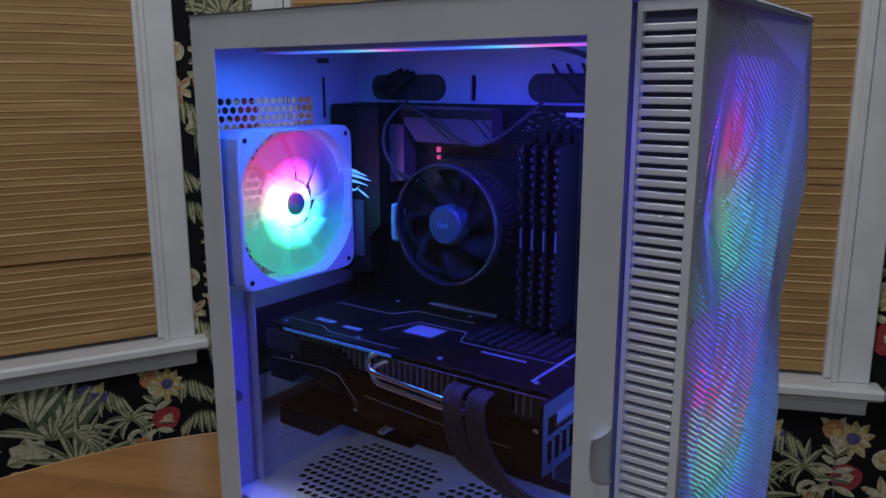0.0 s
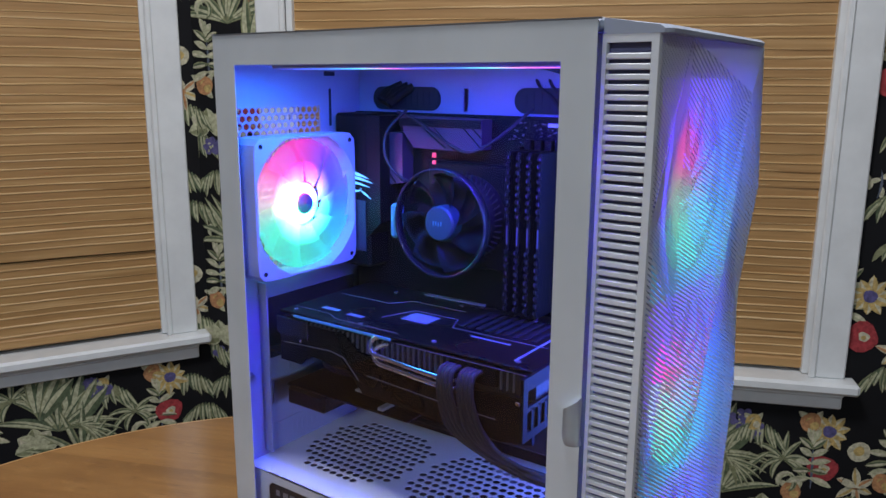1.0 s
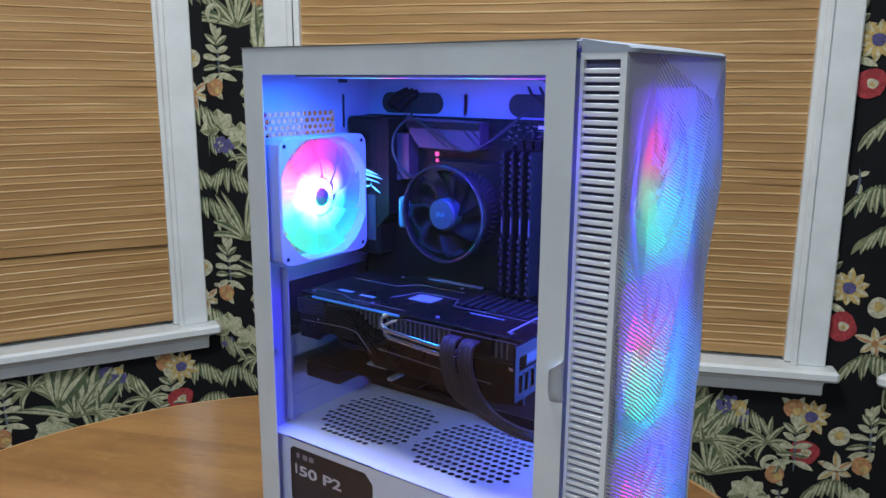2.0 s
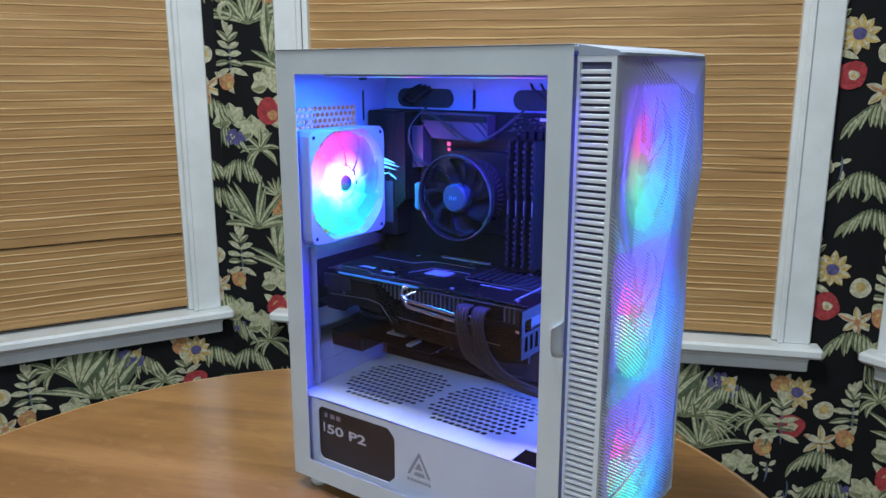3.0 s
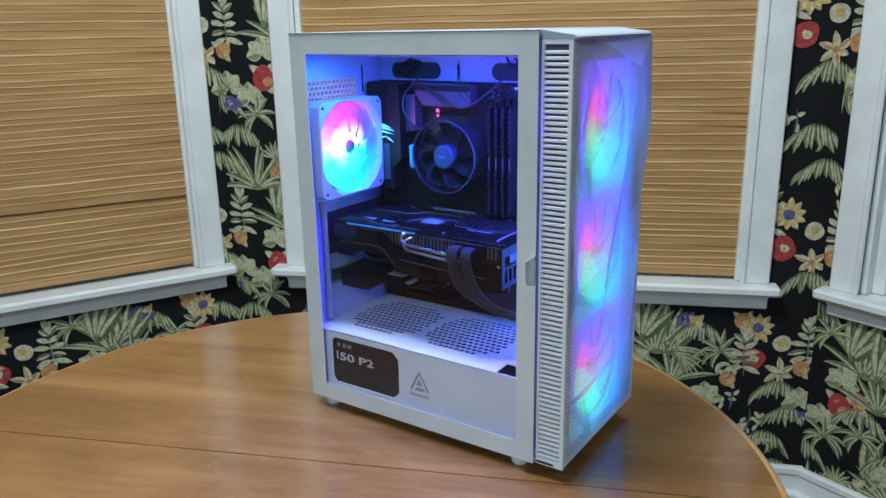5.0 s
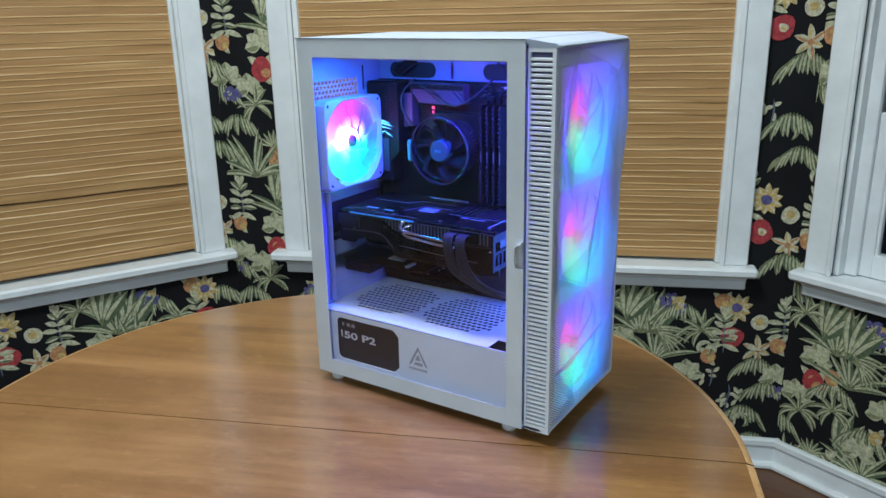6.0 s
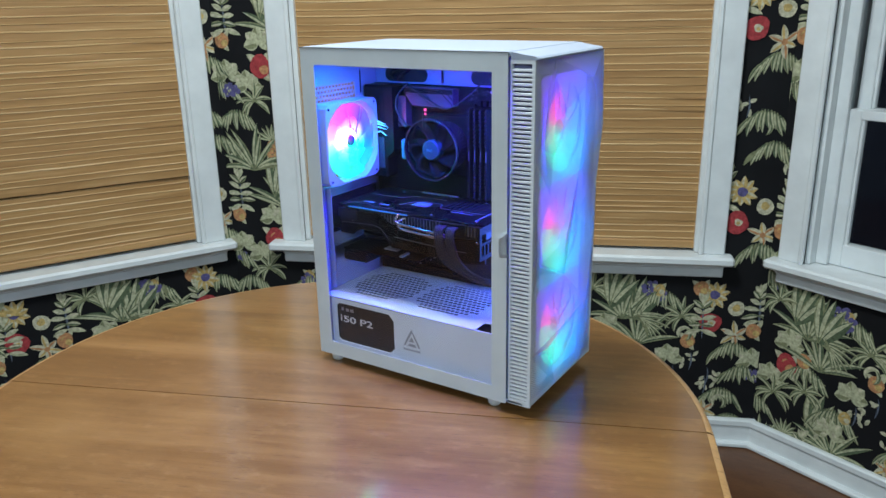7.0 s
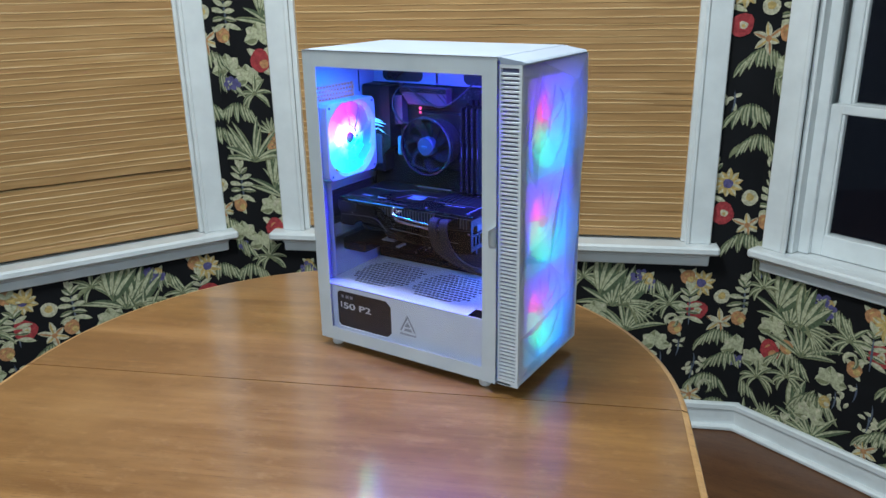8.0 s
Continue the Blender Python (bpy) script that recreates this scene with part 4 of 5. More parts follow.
def case_fan(label, m, size, frame_mat, blade_mat, group, spill_mat=None):
    """A fan that blows along its local x axis; its face lies at x = 0."""
    fan = thing("case_fan", label, "fan", m, group=group)
    half, depth = size / 2, 0.025
    bm = bmesh.new()
    count = 72
    rings = []
    for k in range(count):
        a = 2 * math.pi * (k + 0.5) / count
        c, s = math.cos(a), math.sin(a)
        e = half / (abs(c) ** 14 + abs(s) ** 14) ** (1 / 14)
        i = min(half * 1.045, (half - 0.0022) / max(abs(c), abs(s)))
        rings.append([bm.verts.new((x, r * c, r * s)) for x, r in ((0.0, i), (0.0, e - 0.0006), (-0.0008, e), (-depth, e), (-depth, i - 0.0006), (-depth * 0.5, i - 0.0016))])
    for k in range(count):
        p, q = rings[k], rings[(k + 1) % count]
        for j in range(6):
            bm.faces.new((p[j], q[j], q[(j + 1) % 6], p[(j + 1) % 6]))
    bmesh.ops.recalc_face_normals(bm, faces=bm.faces[:])
    part("fan_frame", bm, frame_mat, fan)
    if spill_mat:
        # added glowing ring that stands for coloured light spilling past the blades
        bm = bmesh.new()
        rings = []
        for k in range(count):
            a = 2 * math.pi * (k + 0.5) / count
            c, s = math.cos(a), math.sin(a)
            e = (half + 0.0009) / (abs(c) ** 30 + abs(s) ** 30) ** (1 / 30)
            rings.append([bm.verts.new((0.0008, r * c, r * s)) for r in (half * 0.86, e)])
        for k in range(count):
            p, q = rings[k], rings[(k + 1) % count]
            bm.faces.new((p[0], p[1], q[1], q[0]))
        bmesh.ops.solidify(bm, geom=bm.faces[:], thickness=0.0005)
        part("light_frame", bm, spill_mat, fan, "added glowing ring for fan light spilling round the blades")
    r_hub = size * 0.16
    for k in range(BLADES):
        part("blade", fan_blade(k, r_hub, half - 0.0035, depth), blade_mat, fan, smooth=True)
    part("hub", lathe(bmesh.new(), [(0.0, -0.0038), (r_hub * 0.42, -0.004), (r_hub * 0.47, -0.0055), (r_hub * 0.48, -0.02), (0.0, -0.02)], "x", (0, 0, 0), 32), LIT_HUB, fan, smooth=True)
    part("light_ring", lathe(bmesh.new(), [(r_hub * 0.50, -0.0060), (r_hub * 0.95, -0.0085), (r_hub * 1.0, -0.02), (r_hub * 0.50, -0.02), (r_hub * 0.50, -0.0060)], "x", (0, 0, 0), 32), blade_mat, fan, smooth=True)
    place = half - 0.0072
    for sy in (-1, 1):
        for sz in (-1, 1):
            part("screw", drum(bmesh.new(), (-0.0015, sy * place, sz * place), "x", 0.0024, 0.0020, 0.0019, 12), BLACK_PLASTIC, fan)
    for k in range(4):
        a = radians(20 + 90 * k)
        bm = bmesh.new()
        tube(bm, [(-depth + 0.0015, r_hub * 0.7 * math.cos(a), r_hub * 0.7 * math.sin(a)), (-depth + 0.0015, (half - 0.002) * math.cos(a + 0.2), (half - 0.002) * math.sin(a + 0.2))], 0.0016, 6, 2)
        part("strut", bm, frame_mat, fan)
    return fan


case_fan("white square fan with rainbow-lit translucent blades, mounted on the rear grille", Matrix.Translation((0.032, 0.064, 1.088)), 0.120, FAN_FRAME, REAR_BLADES, "case fans")
for z in (0.846, 0.986, 1.126):
    case_fan("rainbow-lit fan behind the mesh front", Matrix.Translation((X1 - 0.0105, 0.1060, z)), 0.138, DARK_FRAME, FRONT_BLADES, "case fans", FRONT_SPILL)


def light_strip():
    strip = thing("light_strip", "grey bar of coloured diodes under the case top", "light strip", pose(0.048, 0.0, 1.2020))
    part("housing", boxes((0, 0.25, 0.012, 0.046, 0.0, 0.0065), bevel=0.0008), GREY_INK, strip)
    part("diffuser", boxes((0.001, 0.249, 0.0180, 0.0440, -0.0003, 0.0)), STRIP_HUES, strip)
    for x in (0.03, 0.22):
        part("clip", boxes((x, x + 0.008, 0.014, 0.031, 0.0065, 0.0195)), DIMMED_WHITE, strip)


light_strip()

# ---- the computer's insides ----


def motherboard():
    board = thing("motherboard", "black motherboard with a lit emblem on its cover", "motherboard", pose(0.122, 0.16, 0.8605))
    m = Matrix.Translation((-0.13, -0.16, -0.87))

    def add(name, bm, mat, label=""):
        return part(name, bm, mat, board, label, m)

    add("circuit_board", boxes((0.012, 0.256, 0.1565, 0.1600, 0.868, 1.1745), bevel=0.0004), PCB)
    bm = boxes((0.012, 0.054, 0.1262, 0.156, 1.030, 1.1735), bevel=0.003)
    plate(bm, [(0.052, 1.06), (0.068, 1.075), (0.068, 1.172), (0.052, 1.172)], -0.156, 0.030, lambda a, b, c: (a, -c, b))
    add("port_cover", bm, BLACK_PLASTIC)
    # lighter patch laid on for the blue light caught by the cover's lower facet
    add("cover_panel", boxes((0.034, 0.0505, 0.1252, 0.1262, 1.046, 1.094), bevel=0.0004), COVER_LIT, "lighter patch where the cover catches blue light")
    # emblem: swept claw strokes with a looped lower edge and one thin tail
    bm = bmesh.new()
    place = lambda a, b, c: (a, 0.1258 - c, b)
    for x, z, length, fall in ((0.030, 1.1215, 0.025, 0.0068), (0.031, 1.1172, 0.029, 0.0062), (0.032, 1.1120, 0.024, 0.0050)):
        plate(bm, [(x, z), (x + length * 0.5, z - fall * 0.35), (x + length, z - fall), (x + length * 0.5, z - fall * 0.72), (x, z - 0.0030)], 0, 0.0006, place)
    plate(bm, [(0.031, 1.1075), (0.0330, 1.1035), (0.0375, 1.1010), (0.0425, 1.1020), (0.0460, 1.1060), (0.0440, 1.1040), (0.0400, 1.1030), (0.0365, 1.1040), (0.0345, 1.1085)], 0, 0.0006, place)
    plate(bm, [(0.0440, 1.1040), (0.0500, 1.1015), (0.0570, 1.0965), (0.0490, 1.1000)], 0, 0.0006, place)
    bmesh.ops.recalc_face_normals(bm, faces=bm.faces[:])
    add("emblem", bm, LOGO_GLOW, "glowing pale emblem")
    flat = lambda a, b, c: (a, -c, b)
    bm = plate(bmesh.new(), [(0.080, 1.173), (0.168, 1.171), (0.168, 1.1455), (0.140, 1.144), (0.096, 1.1445), (0.085, 1.157)], -0.156, 0.016, flat)
    bmesh.ops.recalc_face_normals(bm, faces=bm.faces[:])
    add("voltage_heatsink", bm, PURPLE_METAL, "purple-grey angled heatsink")
    bm = plate(bmesh.new(), [(0.060, 1.149), (0.068, 1.157), (0.083, 1.157), (0.083, 1.112), (0.066, 1.109), (0.058, 1.130)], -0.156, 0.016, flat)
    bmesh.ops.recalc_face_normals(bm, faces=bm.faces[:])
    add("voltage_heatsink", bm, PURPLE_METAL, "purple-grey angled heatsink")
    bm = bmesh.new()
    for x0, z0, x1, z1 in ((0.143, 1.1695, 0.1675, 1.147), (0.152, 1.1695, 0.1675, 1.1555), (0.107, 1.162, 0.131, 1.1455), (0.119, 1.162, 0.140, 1.1450), (0.0595, 1.137, 0.0825, 1.1135), (0.0595, 1.128, 0.075, 1.1115)):
        tube(bm, [(x0, 0.1398, z0), (x1, 0.1398, z1)], 0.0007, 5, 1)
    box(bm, 0.0805, 0.1675, 0.1385, 0.1396, 1.1635, 1.1705)
    add("heatsink_groove", bm, BLACK_PLASTIC)
    bm = boxes((0.196, 0.2000, 0.148, 0.156, 1.012, 1.150), bevel=0.0005)
    for k in range(4):
        box(bm, 0.2035 + k * 0.0094, 0.2095 + k * 0.0094, 0.149, 0.156, 1.006, 1.156, 0.0006)
    add("memory_slots", bm, BLACK_PLASTIC)
    bm = boxes((0.246, 0.254, 0.146, 0.156, 1.045, 1.098), bevel=0.0008)
    for k in range(24):
        box(bm, 0.247, 0.253, 0.1452, 0.1462, 1.047 + k * 0.0021, 1.0480 + k * 0.0021)
    add("power_socket", bm, GREY_METAL)
    bm = bmesh.new()
    rng = random.Random(9)
    for k in range(70):
        x, z = rng.uniform(0.185, 0.252), rng.uniform(1.152, 1.170)
        s = rng.uniform(0.0004, 0.0009)
        box(bm, x - s, x + s, 0.1545, 0.1562, z - s * 0.7, z + s * 0.7)
    for k in range(60):
        x, z = rng.uniform(0.06, 0.245), rng.uniform(0.88, 1.0)
        s = rng.uniform(0.0005, 0.0012)
        box(bm, x - s, x + s, 0.1530, 0.1562, z - s * 0.7, z + s * 0.7)
    add("small_components", bm, DULL_METAL)
    add("chip_label", boxes((0.222, 0.238, 0.1552, 0.1562, 1.1665, 1.1695)), PALE_INK)
    add("status_led", boxes((0.1175, 0.1205, 0.1385, 0.1405, 1.1372, 1.1410), (0.1178, 0.1202, 0.1385, 0.1405, 1.1315, 1.1345)), RED_LED)
    add("lower_slot", boxes((0.06, 0.16, 0.147, 0.156, 0.958, 0.964), (0.06, 0.16, 0.147, 0.156, 0.917, 0.923), (0.06, 0.16, 0.147, 0.156, 0.878, 0.884), bevel=0.0006), BLACK_PLASTIC)
    add("chipset_cover", boxes((0.17, 0.246, 0.142, 0.156, 0.885, 0.962), bevel=0.003), DARK_METAL)


motherboard()


def cpu_cooler():
    cx, cz, face, r = 0.1455, 1.0780, 0.098, 0.0458
    cooler = thing("cpu_cooler", "round black processor cooler with a blue hub sticker", "cpu cooler", pose(cx, 0.15, cz))
    bm = bmesh.new()
    drum(bm, (0, -0.034, 0), "y", 0.036, 0.036, 0.030, 40)
    for k in range(48):
        a = 2 * math.pi * k / 48
        tube(bm, [(0.030 * math.cos(a), -0.02, 0.030 * math.sin(a)), (0.042 * math.cos(a + 0.1), -0.02, 0.042 * math.sin(a + 0.1))], 0.0007, 4, 1)
    part("heatsink", bm, DARK_METAL, cooler)
    y = face - 0.15
    part("fan_ring", lathe(bmesh.new(), [(r - 0.0018, y), (r - 0.0008, y - 0.0008), (r, y), (r, y + 0.008), (r - 0.0018, y + 0.008), (r - 0.0018, y)], "y", (0, 0, 0), 56), BLACK_GLOSS, cooler, smooth=True)
    for k in range(7):
        bm = bmesh.new()
        rows = []
        for i in range(5):
            rr = 0.0165 + (r - 0.021) * i / 4
            rows.append([bm.verts.new((rr * math.cos(a), y + 0.0025 + 0.011 * j / 3, rr * math.sin(a))) for j in range(4) for a in (2 * math.pi * k / 7 + 0.72 * j / 3 + 0.35 * i / 4,)])
        for a, b in zip(rows, rows[1:]):
            for j in range(3):
                bm.faces.new((a[j], a[j + 1], b[j + 1], b[j]))
        bmesh.ops.solidify(bm, geom=bm.faces[:], thickness=0.001)
        part("blade", bm, BLACK_PLASTIC, cooler, smooth=True)
    hub = part("hub", lathe(bmesh.new(), [(0.0, y - 0.0002), (0.0132, y), (0.0146, y + 0.002), (0.0146, y + 0.014), (0.0, y + 0.014)], "y", (0, 0, 0), 36), HUB_BLUE, cooler, "blue round sticker")
    bm = bmesh.new()
    for k in range(4):
        box(bm, -0.0050 + k * 0.0026, -0.0042 + k * 0.0026, y - 0.0007, y - 0.0003, -0.0022 + 0.0008 * (k % 2), 0.0022 - 0.001 * (k == 2))
    part("print", bm, TEAL_PLASTIC, hub)
    part("bracket", boxes((-0.0530, -0.0455, y + 0.001, y + 0.014, -0.018, 0.012), bevel=0.0025), TEAL_PLASTIC, cooler, "teal plastic clip")
    part("clip_frame", boxes((-0.046, 0.046, -0.004, 0.0035, -0.046, 0.046), bevel=0.002), BLACK_PLASTIC, cooler)


BLACK_GLOSS = coated("glossy_black_ring", (0.022, 0.022, 0.025), 0.22)
cpu_cooler()


def memory_stick(x):
    stick = thing("memory_stick", "black memory stick with a notched heat spreader", "memory", pose(x, 0.149, 1.0060), group="memory sticks")
    bm = boxes((-0.0015, 0.0015, -0.030, 0.0, 0.0, 0.133), bevel=0.0006)
    trim = bmesh.new()
    for k in range(22):
        z = 0.003 + k * 0.0059
        if not 0.052 < z < 0.077:
            box(bm, -0.0018, 0.0018, -0.0322, -0.0292, z, z + 0.0036, 0.0004)
            side = 0.0009 if k % 2 else -0.0009
            box(trim, side - 0.00028, side + 0.00028, -0.0324, -0.0320, z + 0.0006, z + 0.0028)
    part("spreader", bm, BLACK_PLASTIC, stick)
    part("edge_trim", trim, DULL_METAL, stick)
    part("label_strip", boxes((-0.0004, 0.0004, -0.0310, -0.0298, 0.058, 0.073)), DULL_METAL, stick)
    return stick


first_stick = memory_stick(0.1992)
for k in range(1, 4):
    copy_thing(first_stick, pose(0.1992 + 0.0094 * k, 0.149, 1.0060))


def graphics_card():
    card = thing("graphics_card", "large black graphics card with chrome heat pipes", "graphics card", pose(0.15, 0.09, 0.95))
    m = Matrix.Translation((-0.15, -0.09, -0.95))

    def add(name, bm, mat, label="", smooth=False):
        return part(name, bm, mat, card, label, m, smooth)

    add("backplate", boxes((0.026, 0.276, 0.030, 0.150, 0.9975, 1.0000), bevel=0.0008), CARD_BLACK)
    bm = bmesh.new()
    outline = [(0.026, 0.994), (0.276, 0.994), (0.276, 0.9525), (0.262, 0.946), (0.215, 0.946), (0.205, 0.951), (0.13, 0.951), (0.112, 0.972), (0.062, 0.973), (0.052, 0.958), (0.026, 0.958)]
    plate(bm, outline, -0.148, 0.114, lambda a, b, c: (a, -c, b))
    bmesh.ops.recalc_face_normals(bm, faces=bm.faces[:])
    add("fin_stack", bm, DARK_METAL)
    bm = bmesh.new()
    outline = [(0.026, 0.992), (0.10, 0.992), (0.118, 0.979), (0.21, 0.974), (0.276, 0.978), (0.276, 0.945), (0.25, 0.941), (0.12, 0.945), (0.105, 0.962), (0.06, 0.965), (0.05, 0.955), (0.026, 0.955)]
    plate(bm, outline, -0.0335, 0.0035, lambda a, b, c: (a, -c, b))
    bmesh.ops.recalc_face_normals(bm, faces=bm.faces[:])
    add("shroud", bm, CARD_BLACK)
    for k in range(3):
        x = 0.073 + 0.084 * k
        f = add("card_fan", lathe(bmesh.new(), [(0.0, 0.944), (0.014, 0.944), (0.016, 0.947), (0.040, 0.9455), (0.041, 0.951), (0.0, 0.951)], "z", (x, 0.09, 0), 36), BLACK_PLASTIC)
    # bright folded edge and printed marks on the backplate
    add("edge_light", boxes((0.044, 0.150, 0.0288, 0.0298, 0.9965, 0.9985)), STRIP_BLUE, "faint blue edge light")
    bm = boxes((0.052, 0.071, 0.054, 0.060, 1.0001, 1.0004), (0.083, 0.100, 0.052, 0.057, 1.0001, 1.0004))
    add("printed_mark", bm, DIM_INK)
    add("label_plate", boxes((0.128, 0.154, 0.070, 0.090, 1.0001, 1.0006)), DIM_INK)
    bm = boxes((0.10, 0.165, 0.1405, 0.1420, 1.0001, 1.0012), (0.20, 0.235, 0.066, 0.068, 1.0001, 1.0006), (0.254, 0.256, 0.04, 0.14, 1.0001, 1.0006))
    for k in range(22):
        box(bm, 0.101 + k * 0.0029, 0.1025 + k * 0.0029, 0.1435, 0.1455, 1.0001, 1.0012)
    add("printed_line", bm, DIM_INK)
    # heat pipes: two polished loops on the near face
    for lift, start in ((0.0, 0.0), (-0.0062, 0.004)):
        add("heat_pipe", tube(bmesh.new(), [(0.141 + start, 0.034, 0.998 + lift), (0.133 + start, 0.0275, 0.994 + lift), (0.135 + start, 0.0255, 0.985 + lift), (0.156, 0.0255, 0.9825 + lift), (0.203, 0.0265, 0.979 + lift), (0.213, 0.034, 0.979 + lift)], 0.0022, 10, 6), CHROME, "polished metal heat pipe", True)
    # grey end bracket with cut-outs
    bm = boxes((0.276, 0.2785, 0.012, 0.148, 0.990, 1.000), (0.276, 0.2785, 0.012, 0.148, 0.954, 0.960), (0.276, 0.2785, 0.012, 0.018, 0.960, 0.990))
    for k in range(13):
        box(bm, 0.2762, 0.2783, 0.024 + k * 0.0095, 0.0275 + k * 0.0095, 0.960, 0.976)
    box(bm, 0.2762, 0.2783, 0.018, 0.148, 0.9745, 0.978)
    add("end_bracket", bm, BLACK_PLASTIC, "dark slotted end bracket")
    add("power_socket", boxes((0.205, 0.246, 0.0295, 0.046, 0.980, 0.9965), bevel=0.001), BLACK_PLASTIC)
    add("mounting_plate", boxes((0.0018, 0.0265, 0.034, 0.150, 0.957, 0.959), (0.0018, 0.0034, 0.034, 0.150, 0.948, 1.004)), DARK_METAL)
    # pale lines drawn in for the highlights along the card's edges
    bm = bmesh.new()
    for line in ([(0.030, 0.0297, 0.972), (0.085, 0.0297, 0.9745), (0.100, 0.0297, 0.972), (0.1165, 0.0297, 0.9555)], [(0.125, 0.0297, 0.962), (0.200, 0.0297, 0.958), (0.246, 0.0297, 0.957)], [(0.156, 0.0297, 0.9955), (0.200, 0.0297, 0.9955), (0.274, 0.0297, 0.9955)]):
        for p, q in zip(line, line[1:]):
            tube(bm, [p, q], 0.0004, 4, 1)
    add("trim_line", bm, DULL_METAL)
    bm = bmesh.new()
    for k in range(7):
        drum(bm, (0.036 + 0.037 * k, 0.040 + 0.092 * (k % 2), 1.0), "z", 0.0022, 0.0018, 0.0008, 10)
    add("backplate_screw", bm, DULL_METAL)
    bm = bmesh.new()
    for k in range(9):
        box(bm, 0.176 + k * 0.0085, 0.1805 + k * 0.0085, 0.084, 0.128, 1.0001, 1.0007, 0.0002)
    add("vent_rib", bm, DARK_METAL)
    bm = bmesh.new()
    for line in ([(0.030, 0.046), (0.070, 0.046), (0.084, 0.038), (0.150, 0.038)], [(0.112, 0.064), (0.124, 0.096), (0.168, 0.096), (0.176, 0.076), (0.262, 0.076)], [(0.034, 0.100), (0.092, 0.100), (0.104, 0.118), (0.160, 0.118)]):
        for p, q in zip(line, line[1:]):
            tube(bm, [(*p, 1.0002), (*q, 1.0002)], 0.0005, 4, 1)
    add("printed_line", bm, DULL_METAL)
    bm = bmesh.new()
    for k in range(40):
        box(bm, 0.056 + k * 0.0052, 0.0565 + k * 0.0052, 0.0310, 0.0335, 0.980, 0.9935)
    add("cooling_fin", bm, DULL_METAL, "thin grey cooling fins")
    add("rear_block", boxes((0.022, 0.060, 0.0292, 0.034, 0.9785, 0.9945), bevel=0.001), BLACK_GLOSS)
    add("screw", boxes((0.050, 0.0525, 0.0286, 0.0300, 0.975, 0.9775), (0.262, 0.266, 0.0286, 0.0300, 0.972, 0.975), bevel=0.0006), CHROME)


graphics_card()


def expansion_card():
    card = thing("expansion_card", "short dark expansion card under the graphics card", "expansion card", pose(0.08, 0.1, 0.92))
    m = Matrix.Translation((-0.08, -0.1, -0.92))
    part("board", boxes((0.012, 0.152, 0.048, 0.150, 0.9215, 0.9232), bevel=0.0004), PCB, card, m=m)
    part("cover", boxes((0.014, 0.060, 0.046, 0.150, 0.905, 0.921), bevel=0.002), BLACK_PLASTIC, card, m=m)
    part("chip", boxes((0.075, 0.10, 0.07, 0.11, 0.9232, 0.9252), (0.118, 0.124, 0.05, 0.07, 0.9232, 0.9262), bevel=0.0005), GREY_INK, card, m=m)
    part("bracket", boxes((0.0018, 0.0032, 0.04, 0.150, 0.905, 0.925)), GREY_METAL, card, m=m)


expansion_card()


def lettering(text, size, m, material, parent):
    """Letters from the built-in font as a mesh."""
    curve = bpy.data.curves.new("letters", "FONT")
    curve.body, curve.size, curve.extrude, curve.offset = text, size, 0.0002, 0.0003
    temp = new("letters", curve)
    mesh = bpy.data.meshes.new_from_object(temp.evaluated_get(bpy.context.evaluated_depsgraph_get()))
    bpy.data.objects.remove(temp)
    mesh.materials.clear()
    mesh.materials.append(material)
    ob = new("lettering", mesh)
    ob.matrix_basis = m
    ob.parent = parent
    return ob


def power_supply():
    unit = thing("power_supply", "black power supply with a printed label behind the shroud window", "power supply", pose(0.085, 0.09, 0.771))
    m = Matrix.Translation((-0.085, -0.09, -0.771))
    part("housing", boxes((0.006, 0.166, 0.0115, 0.160, 0.771, 0.8478), bevel=0.002), LABEL_BLACK, unit, m=m)
    part("label", boxes((0.0270, 0.1360, 0.0108, 0.0116, 0.786, 0.8490)), LABEL_BLACK, unit, "black label with pale lettering", m=m)
    bm = boxes((0.0318, 0.0338, 0.0104, 0.0108, 0.818, 0.8285))
    part("print", bm, PALE_INK, unit, m=m)
    for k, w in enumerate((0.004, 0.006, 0.006)):
        part("print", boxes((0.034 + 0.0085 * k, 0.034 + 0.0085 * k + w, 0.0104, 0.0108, 0.8355, 0.8405)), GREY_INK, unit, m=m)
    lettering("50 P2", 0.0165, m @ pose(0.0365, 0.0106, 0.8175, 90, 0, 0) @ Matrix.Diagonal((1.5, 0.88, 1, 1)), PALE_INK, unit)


power_supply()

# ---- cables ----


def cable(label, strands, radius, material=CABLE, category="cable"):
    c = thing("cable", label, category, Matrix.Translation(strands[0][0]), group="computer cables")
    back = Matrix.Translation(-Vector(strands[0][0]))
    for line in strands:
        part("strand", tube(bmesh.new(), line, radius, 7, 7), material, c, m=back, smooth=True)
    return c


for shift in (0.0, 0.018):
    strands = []
    for k in range(4):
        o = 0.0034 * k
        strands.append([(0.2050 + shift + o, 0.031, 0.990), (0.2045 + shift + o, 0.020, 0.988), (0.2055 + shift + o, 0.017, 0.972), (0.2110 + shift + o, 0.022 + 0.001 * k, 0.945), (0.232 + shift + o * 0.7, 0.034, 0.925), (0.262 + shift + o * 0.5, 0.046 + o, 0.910), (0.305 + o * 0.3, 0.060 + shift + o, 0.902), (0.3165, 0.066 + shift + o, 0.900)])
    cable("pair of black braided power cables hanging from the graphics card", strands, 0.0022)
cable("thin black cable from the case top", [[(0.222, 0.10, 1.206), (0.232, 0.13, 1.202), (0.244, 0.152, 1.194), (0.256, 0.164, 1.188)]], 0.0019)
